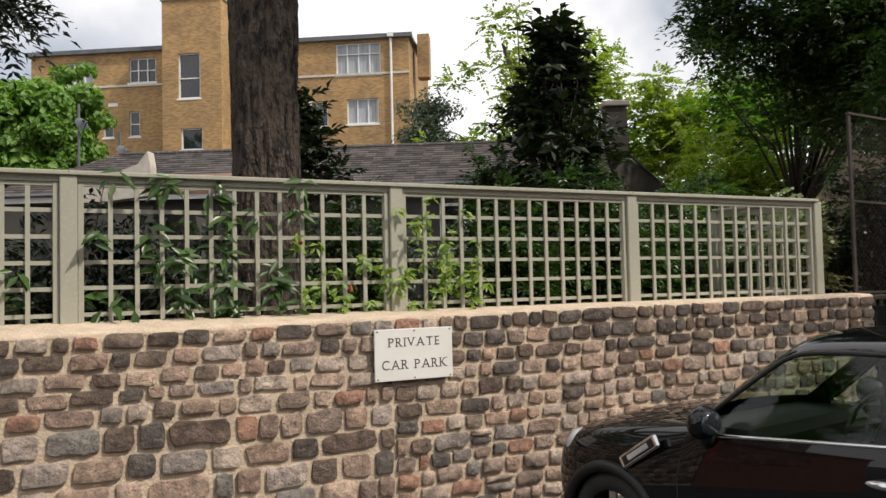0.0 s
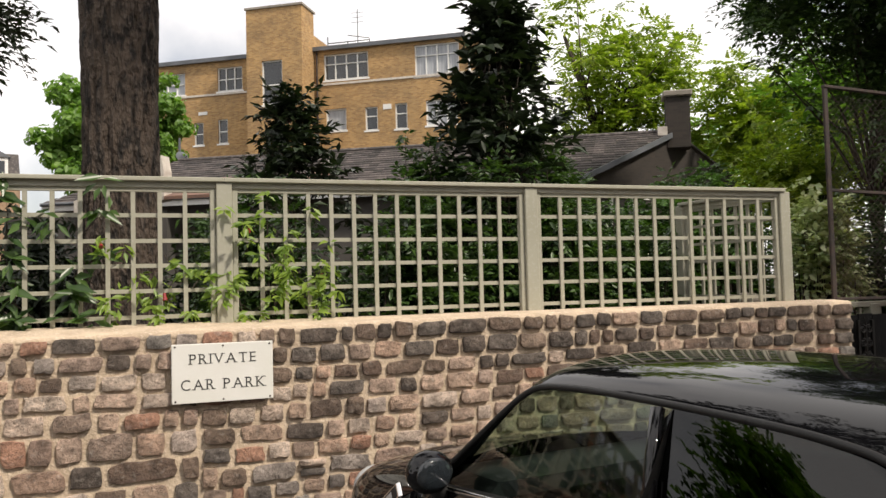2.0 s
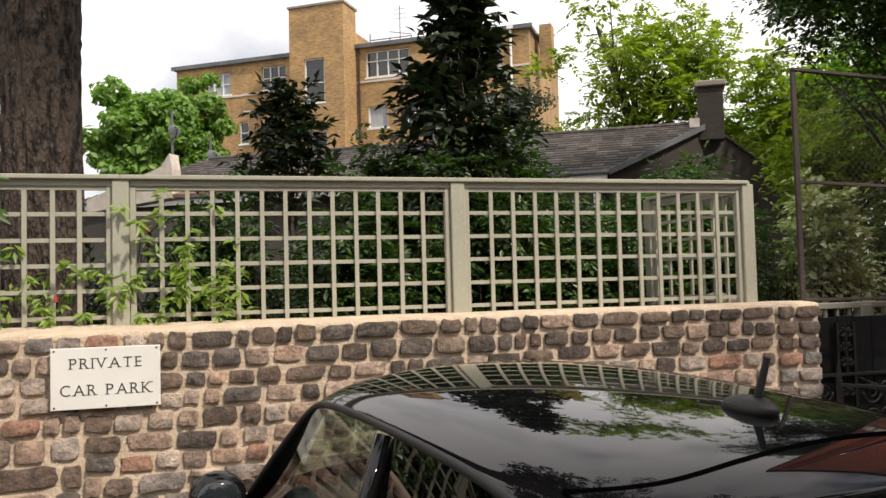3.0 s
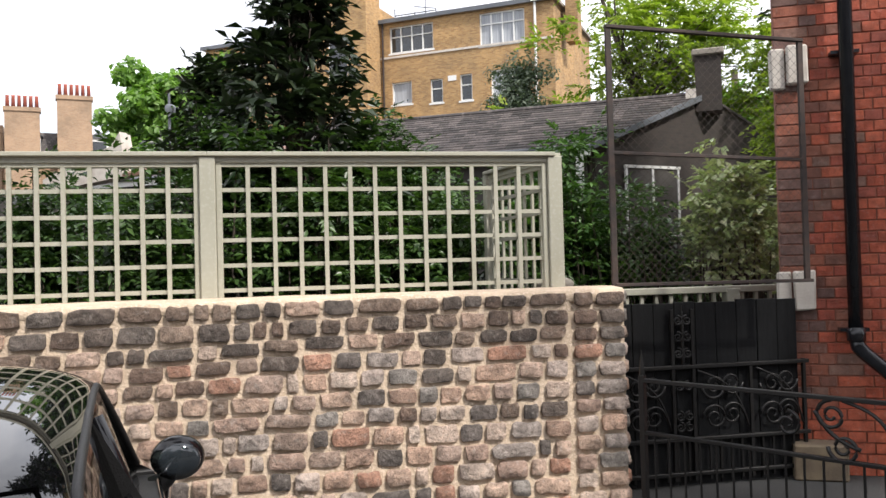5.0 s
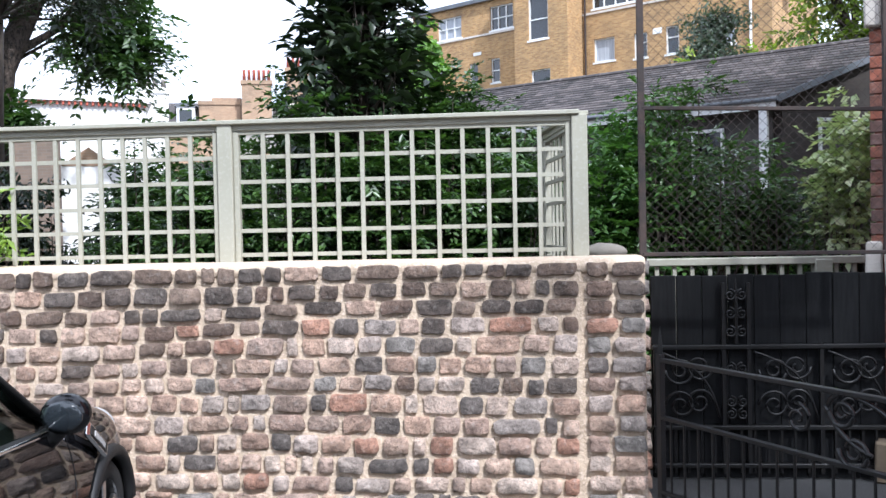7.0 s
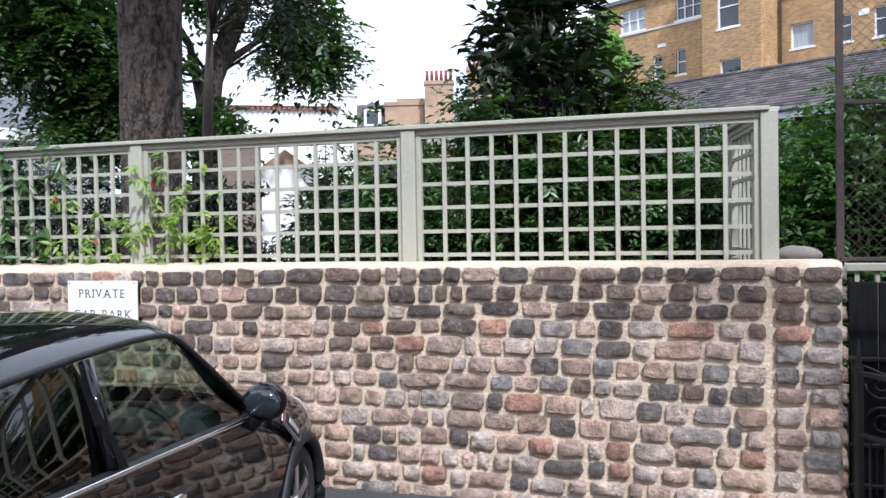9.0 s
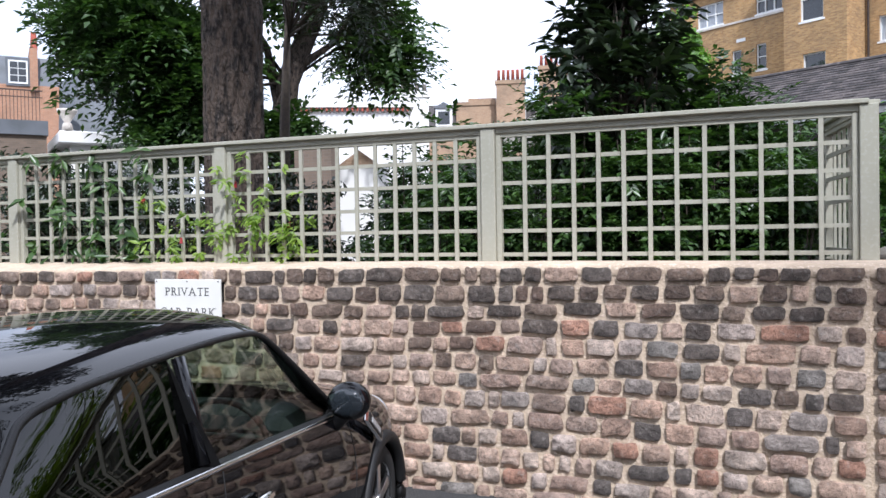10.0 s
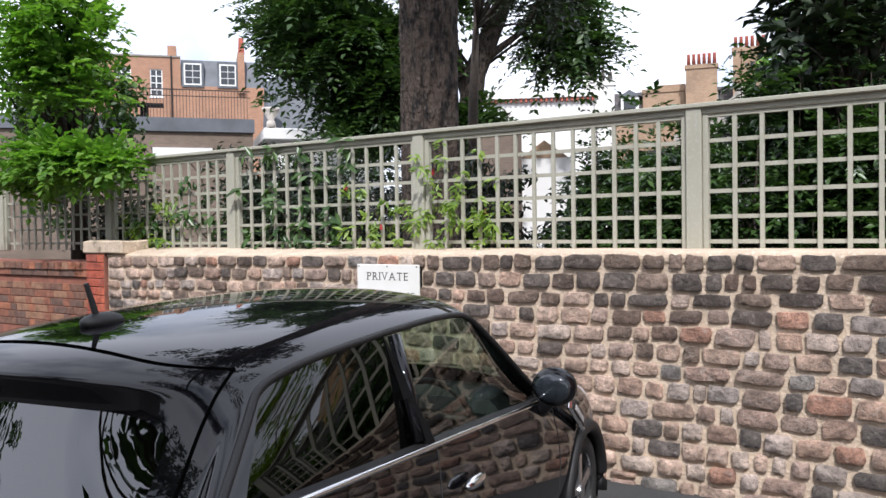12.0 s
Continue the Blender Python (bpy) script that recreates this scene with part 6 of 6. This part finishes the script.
def climber(label, x0, x1, n_stems, per, leaf, l_, w_, seed, top=2.5, flowers=0):
    g = np.random.default_rng(seed)
    t = thing("climber", label, "climbing plant")
    bm = bmesh.new()
    cs, ns, us = [], [], []
    for _ in range(n_stems):
        x = g.uniform(x0, x1)
        h = g.uniform(1.75, top)
        pts, y = [], TY + 0.06
        z = 0.9
        while z < h:
            pts.append(Vector((x, y + g.normal(0, 0.03), z)))
            x = min(max(x + g.normal(0, 0.07), x0 - 0.05), x1 + 0.05)
            z += 0.13
        if len(pts) < 3:
            continue
        tube(bm, pts, 0.004, 4, cap=False)
        for _ in range(max(2, per // 4)):
            p = pts[int(g.integers(len(pts) // 2, len(pts)))]
            if p.z < 1.52:
                continue
            front = -1 if g.uniform() < 0.65 else 1
            base = np.array(p) + np.array([g.normal(0, 0.05), front * abs(g.normal(0.05, 0.03)) - 0.05, g.normal(0, 0.04)])
            for _ in range(int(g.integers(4, 7))):
                a = g.uniform(0, 2 * math.pi)
                u = np.array([math.cos(a), front * g.uniform(0.1, 0.7), 0.7 * math.sin(a) - 0.45])
                u /= np.linalg.norm(u)
                cs.append(base + u * l_ * 0.55), us.append(u)
                ns.append(np.array([g.normal(0, 0.3), -0.7, 0.6]))
    tagged(part("stem", bm, M["twig"], t), kind="stuff")
    leaf_mesh("foliage", cs, ns, l_, w_, leaf, t, g, along=us)
    for _ in range(flowers):
        p = cs[int(g.integers(len(cs)))]
        fb = bmesh.new()
        bmesh.ops.create_cone(fb, cap_ends=True, segments=8, radius1=0.008, radius2=0.015, depth=0.045, matrix=pose(p[0], TY - 0.06, p[2], g.uniform(120, 200), 0, g.uniform(0, 90)))
        part("flower", fb, M["flower"], t, "red trumpet flower")
    return t


climber("climber with long drooping green leaves on the trellis", 0.3, 1.75, 15, 14, M["leaf_climb"], 0.15, 0.05, 81)
climber("climber with long drooping green leaves on the trellis", -1.5, 0.2, 13, 15, M["leaf_climb"], 0.14, 0.05, 82)
climber("yellow-green climber with a few red flowers on the trellis", 1.7, 2.4, 12, 15, M["leaf_yellow"], 0.085, 0.03, 83, 2.05, 2)
climber("yellow-green climber with red flowers beside the post", 2.45, 3.1, 18, 24, M["leaf_yellow"], 0.085, 0.03, 84, 2.3, 2)
climber("yellow-green climber low on the trellis", -1.3, -0.6, 9, 22, M["leaf_yellow"], 0.09, 0.035, 85, 2.1)


# ---- brick end wall at the left ----
bm = B(-6.5, -1.62, WY + 0.02, 5.6, 0, 1.28)
LB = structure("wall_brick", bm, M["redjoint"], "old red-brown brick wall with a projecting brick coping", "wall")
bm = B(-1.60, -1.29, WY - 0.03, 5.6, 0, 1.44)
LP = structure("wall_pier", bm, M["redjoint"], "orange-red brick pier at the end of the wall", "wall")
bm = lump(-1.64, -0.97, WY - 0.05, 5.48, 1.45, 1.575, 3)
bmesh.ops.subdivide_edges(bm, edges=bm.edges[:], cuts=2, use_grid_fill=True)
for v in bm.verts:
    v.co += Vector((0, 0, noise.noise(v.co * 5) * 0.02))
tagged(part("coping_block", bm, M["mortar"], None, "rough cream stone block on top of the brick pier"), category="stone")
M["brownpiece"] = palette("brown_red_bricks", [(0.25, 0.10, 0.06), (0.18, 0.09, 0.06), (0.33, 0.13, 0.07), (0.14, 0.08, 0.06), (0.28, 0.15, 0.09)], rough=0.85, bump=0.4, amount=0.35)


M["sootypiece"] = palette("sooty_red_bricks", [(0.20, 0.085, 0.06), (0.26, 0.10, 0.065), (0.16, 0.09, 0.075), (0.22, 0.12, 0.09), (0.30, 0.10, 0.06)], rough=0.85, bump=0.4, amount=0.3)


def brick_piece(name, w, d, h, material):
    bm = B(-w / 2, w / 2, -d, 0.02, -h / 2, h / 2, bevel=0.004)
    for v in bm.verts:
        v.co += Vector((noise.noise(v.co * 31), 0, noise.noise(v.co * 37 + Vector((3, 1, 0))))) * 0.002
    me = bpy.data.meshes.new(name)
    bm.to_mesh(me)
    bm.free()
    me.materials.append(material)
    return me


CH, SW = 0.084, 0.252            # course height and stretcher with their joints
kinds = {k: brick_piece("brick", w - 0.008, 0.009, CH - 0.009, m) for k, w, m in (("s", SW, M["redbrick"]), ("h", SW / 2, M["redbrick"]), ("ds", SW, M["sootypiece"]), ("dh", SW / 2, M["sootypiece"]), ("bs", SW, M["brownpiece"]), ("bh", SW / 2, M["brownpiece"]))}


def lay(parent, m, x0, x1, z0, z1, mesh_s, mesh_h, limit=10000, y=0.0):
    """Flemish bond: headers and stretchers by turns, each brick an object on a shared mesh."""
    n, row = 0, 0
    inv = parent.matrix_world.inverted() if parent.type == "MESH" else Matrix.Identity(4)
    z = z0
    while z < z1:
        x, head = x0 - (SW * 0.75 if row % 2 else 0), row % 2 == 1
        while x < x1:
            w = SW / 2 if head else SW
            a, b = max(x, x0), min(x + w, x1)
            if b - a > 0.03 and n < limit:
                pick = (mesh_h if head else mesh_s)
                if isinstance(pick, tuple):
                    pick = pick[0 if random.random() < (0.62 - (a + b) / 2) / 0.45 else 1]
                ob = new("brick", pick)
                ob.parent = parent
                ob.matrix_local = m @ Matrix.Translation(((a + b) / 2 + random.uniform(-.002, .002), y + random.uniform(-.003, .002), z + CH / 2 + random.uniform(-.001, .001))) @ Matrix.Diagonal(((b - a) / w, 1, 1, 1))
                n += 1
            x, head = x + w, not head
        row += 1
        z += CH
    return n


bpy.context.view_layer.update()
lay(HS, Matrix.Identity(4), 0.0, 1.45, 0.50, 3.90, (kinds["ds"], kinds["s"]), (kinds["dh"], kinds["h"]), 330, y=0.03)
bm = bmesh.new()
row, z = 0, 0.0
while z < 8.9:
    if not 0.45 < z < 3.85:
        for k in range(9):
            x = k * 0.378 - (0.19 if row % 2 else 0)
            box(bm, max(x, 0) + 0.005, x + 0.24, 0.012, 0.03, z + 0.005, z + CH - 0.006)
            box(bm, x + 0.252, x + 0.37, 0.012, 0.03, z + 0.005, z + CH - 0.006)
    row += 1
    z += CH
tagged(part("upper_brickwork", bm, M["redbrick"], HS), kind="stuff")
lay(LP, Matrix.Identity(4), -1.60, -1.30, 0.60, 1.42, kinds["s"], kinds["h"], 60, y=WY - 0.03)
lay(LB, Matrix.Identity(4), -4.2, -1.64, 0.62, 1.12, kinds["bs"], kinds["bh"], 120, y=WY + 0.02)
z = 1.28
for k in range(36):
    ob = new("coping_brick", kinds["bh"])
    ob.parent, ob.matrix_local = LB, Matrix.Translation((-6.3 + k * 0.13, WY - 0.02, 1.31 + random.uniform(-.004, .004)))
for k in range(19):
    ob = new("coping_brick", kinds["bs"])
    ob.parent, ob.matrix_local = LB, Matrix.Translation((-6.3 + k * 0.253, WY - 0.0, 1.235))
structure("wall_brick_top", B(-6.5, -1.62, WY - 0.02, 5.6, 1.28, 1.36), M["redjoint"], "mortared top of the brick wall", "wall")

# ---- sett wall ----
WALL = structure("wall_setts", B(WX0, WX1, WY, 5.75, 0, 1.43), M["mortar"], "wall of reclaimed stone setts laid in cream lime mortar", "wall")
PIER = structure("wall_end_pier", B(WX1, PX1, WY + 0.015, 5.75, 0, 1.43), M["mortar"], "end pier of reclaimed setts beside the gate", "wall")
# sloped mortar capping, uneven by hand
bm = bmesh.new()
rows = []
N = 150
for i in range(N + 1):
    x = WX0 - 0.03 + (PX1 + 0.03 - WX0) * i / N
    q = Vector((x * 2.3, 0, 0))
    e1, e2, e3 = (noise.noise(q + Vector((0, k * 7.3, 2))) for k in (1, 2, 3))
    zt = 1.447 + 0.010 * min(max(x, 0), 4.6)
    prof = [(WY + 0.02, 1.40), (WY - 0.001 + 0.006 * e1, 1.415), (WY - 0.002 + 0.010 * e2, zt - 0.010 + 0.005 * e1), (WY + 0.03 + 0.01 * e1, zt + 0.004 * e1), (WY + 0.18, max(zt + 0.008, 1.482) + 0.004 * e3), (TY + 0.02, 1.50 + 0.003 * e2), (5.80, 1.49), (5.80, 1.40)]
    rows.append([bm.verts.new((x, y, z)) for y, z in prof])
for a, b in zip(rows, rows[1:]):
    for k in range(8):
        bm.faces.new((a[k], b[k], b[(k + 1) % 8], a[(k + 1) % 8]))
bm.faces.new(rows[0]), bm.faces.new(rows[-1][::-1])
bmesh.ops.recalc_face_normals(bm, faces=bm.faces)
structure("wall_capping", bm, M["mortar"], "uneven cream mortar capping along the wall top", "wall", smooth=True)


def sett(seed):
    """A worn stone of unit size: straight but uneven sides, chipped corners, a flat rough face."""
    g = np.random.default_rng(seed)
    ring = []
    slant, skew = g.uniform(-0.035, 0.035), g.uniform(-0.06, 0.06)
    for q in range(4):
        long_side = q % 2 == 1
        steps = (-0.33, 0.0, 0.33) if long_side else (-0.2, 0.2)
        for t in steps:
            off = 0.5 - abs(g.normal(0, 0.055 if long_side else 0.026))
            u = t + g.uniform(-0.05, 0.05)
            ring.append({0: (off, u), 1: (-u, off), 2: (-off, -u), 3: (u, -off)}[q])
        cx, cz = 0.5 - g.uniform(0.015, 0.075), 0.5 - g.uniform(0.04, 0.17)
        ring.append({0: (cx, cz), 1: (-cx, cz), 2: (-cx, -cz), 3: (cx, -cz)}[q])
    ring = [(x + slant * z * 2, z + skew * x) for x, z in ring]
    n = len(ring)
    bm = bmesh.new()
    layers = []
    for y, fx, fz in ((0.35, 1.0, 1.0), (-0.70, 0.99, 0.985), (-1.0, 0.95, 0.89)):
        layers.append([bm.verts.new((x * fx, y + (g.uniform(-0.14, 0.22) if y < -0.9 else 0), z * fz)) for x, z in ring])
    mid = bm.verts.new((g.uniform(-0.15, 0.15), g.uniform(-1.15, -0.85), g.uniform(-0.1, 0.1)))
    for a, b in zip(layers, layers[1:]):
        for k in range(n):
            bm.faces.new((a[k], b[k], b[(k + 1) % n], a[(k + 1) % n])).smooth = True
    for k in range(n):
        bm.faces.new((layers[2][k], mid, layers[2][(k + 1) % n])).smooth = True
    bmesh.ops.recalc_face_normals(bm, faces=bm.faces)
    return bm


shapes = []
for i in range(48):
    bm = sett(100 + i)
    me, md = bpy.data.meshes.new("sett"), bpy.data.meshes.new("sett")
    bm.to_mesh(me), bm.to_mesh(md)
    bm.free()
    me.materials.append(M["stone"]), md.materials.append(M["stone_dark"])
    shapes.append((me, md))
g = np.random.default_rng(5)
RIGHT = [0.112, 0.118, 0.108, 0.115, 0.122, 0.118, 0.110, 0.128, 0.118, 0.126, 0.118, 0.112, 0.12, 0.12]
LEFT = [0.112, 0.118, 0.105, 0.102, 0.112, 0.168, 0.155, 0.17, 0.16, 0.17]
stones = []


def bed(x, i):
    """How far the bed joint i wanders from level at x."""
    return 0.010 * min(x, 4.6) + (0.016 * math.sin(1.1 * x + i * 0.35) + 0.010 * noise.noise(Vector((x * 1.7, i * 0.6, 3.0))) + 0.006 * math.sin(3.3 * x + i * 1.1)) * min(1.0, i * 0.5)


def courses(x0, x1, heights, small, big):
    z = 1.438
    for i, h in enumerate(heights):
        x = x0
        while x < x1 - 0.05:
            q = g.uniform()
            w = g.uniform(small * 0.68, small) if q < 0.30 else g.uniform(small, big) if q < 0.86 else g.uniform(big, big * 1.3)
            if h > 0.14:
                w *= 1.3
            w = min(w, x1 - x)
            if x1 - x - w < 0.09:
                w = x1 - x
            c = x + w / 2
            top, foot = z + bed(c, i), z - h + bed(c, i + 1)
            gap, joint = g.uniform(0.014, 0.034), g.uniform(0.011, 0.025)
            if w > small * 1.2 and h < 0.13 and i > 3 and g.uniform() < 0.02:
                cut = (top - foot) * g.uniform(0.42, 0.58)
                stones.append((c, top - cut / 2, w - gap, cut - 0.016, i))
                stones.append((c, (top - cut + foot) / 2, w - gap * 1.4, top - foot - cut - 0.014, i))
            else:
                stones.append((c + g.normal(0, 0.003), (top + foot) / 2 + g.normal(0, 0.003), max(w - gap, 0.05), top - foot - joint, i))
            x += w
        z -= h


courses(WX0 + 0.01, 2.25, LEFT, 0.15, 0.26)
courses(2.25, WX1 - 0.01, RIGHT, 0.145, 0.24)
near = sorted(range(len(stones)), key=lambda k: (stones[k][1] < 0.42, abs(stones[k][0] - 3.6)))
own = set(near[:340])
far_v, far_f = [], []
for k, (x, z, w, h, i) in enumerate(stones):
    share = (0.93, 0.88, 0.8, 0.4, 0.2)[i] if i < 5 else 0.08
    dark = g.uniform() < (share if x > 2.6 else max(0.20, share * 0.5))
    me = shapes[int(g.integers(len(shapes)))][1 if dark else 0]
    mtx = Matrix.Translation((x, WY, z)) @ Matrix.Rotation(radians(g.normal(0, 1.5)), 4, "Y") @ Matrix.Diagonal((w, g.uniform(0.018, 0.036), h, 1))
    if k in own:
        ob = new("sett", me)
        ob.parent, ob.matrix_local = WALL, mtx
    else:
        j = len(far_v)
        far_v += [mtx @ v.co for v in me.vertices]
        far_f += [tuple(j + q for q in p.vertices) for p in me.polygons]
me = bpy.data.meshes.new("more_setts")
me.from_pydata(far_v, [], far_f)
me.polygons.foreach_set("use_smooth", [True] * len(me.polygons))
me.materials.append(M["stone_joined"])
ob = new("more_setts", me)
ob.parent = WALL
tagged(ob, kind="stuff")
stones.clear()
z = 1.484
for i in range(13):
    h = RIGHT[i]
    cut = g.uniform(0.14, 0.24)
    for a, b in ((WX1 + 0.02, WX1 + 0.02 + cut), (WX1 + 0.02 + cut, PX1 + 0.008)):
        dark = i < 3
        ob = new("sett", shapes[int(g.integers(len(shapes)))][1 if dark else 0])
        ob.parent = PIER
        ob.matrix_local = Matrix.Translation(((a + b) / 2, WY + 0.015, z - h / 2)) @ Matrix.Diagonal((b - a - 0.02, 0.035, h - 0.02, 1))
    ob = new("sett", shapes[int(g.integers(len(shapes)))][0])
    ob.parent = PIER
    ob.matrix_local = Matrix.Translation((PX1, 5.35, z - h / 2)) @ Matrix.Rotation(radians(90), 4, "Z") @ Matrix.Diagonal((0.24, 0.03, h - 0.02, 1))
    z -= h
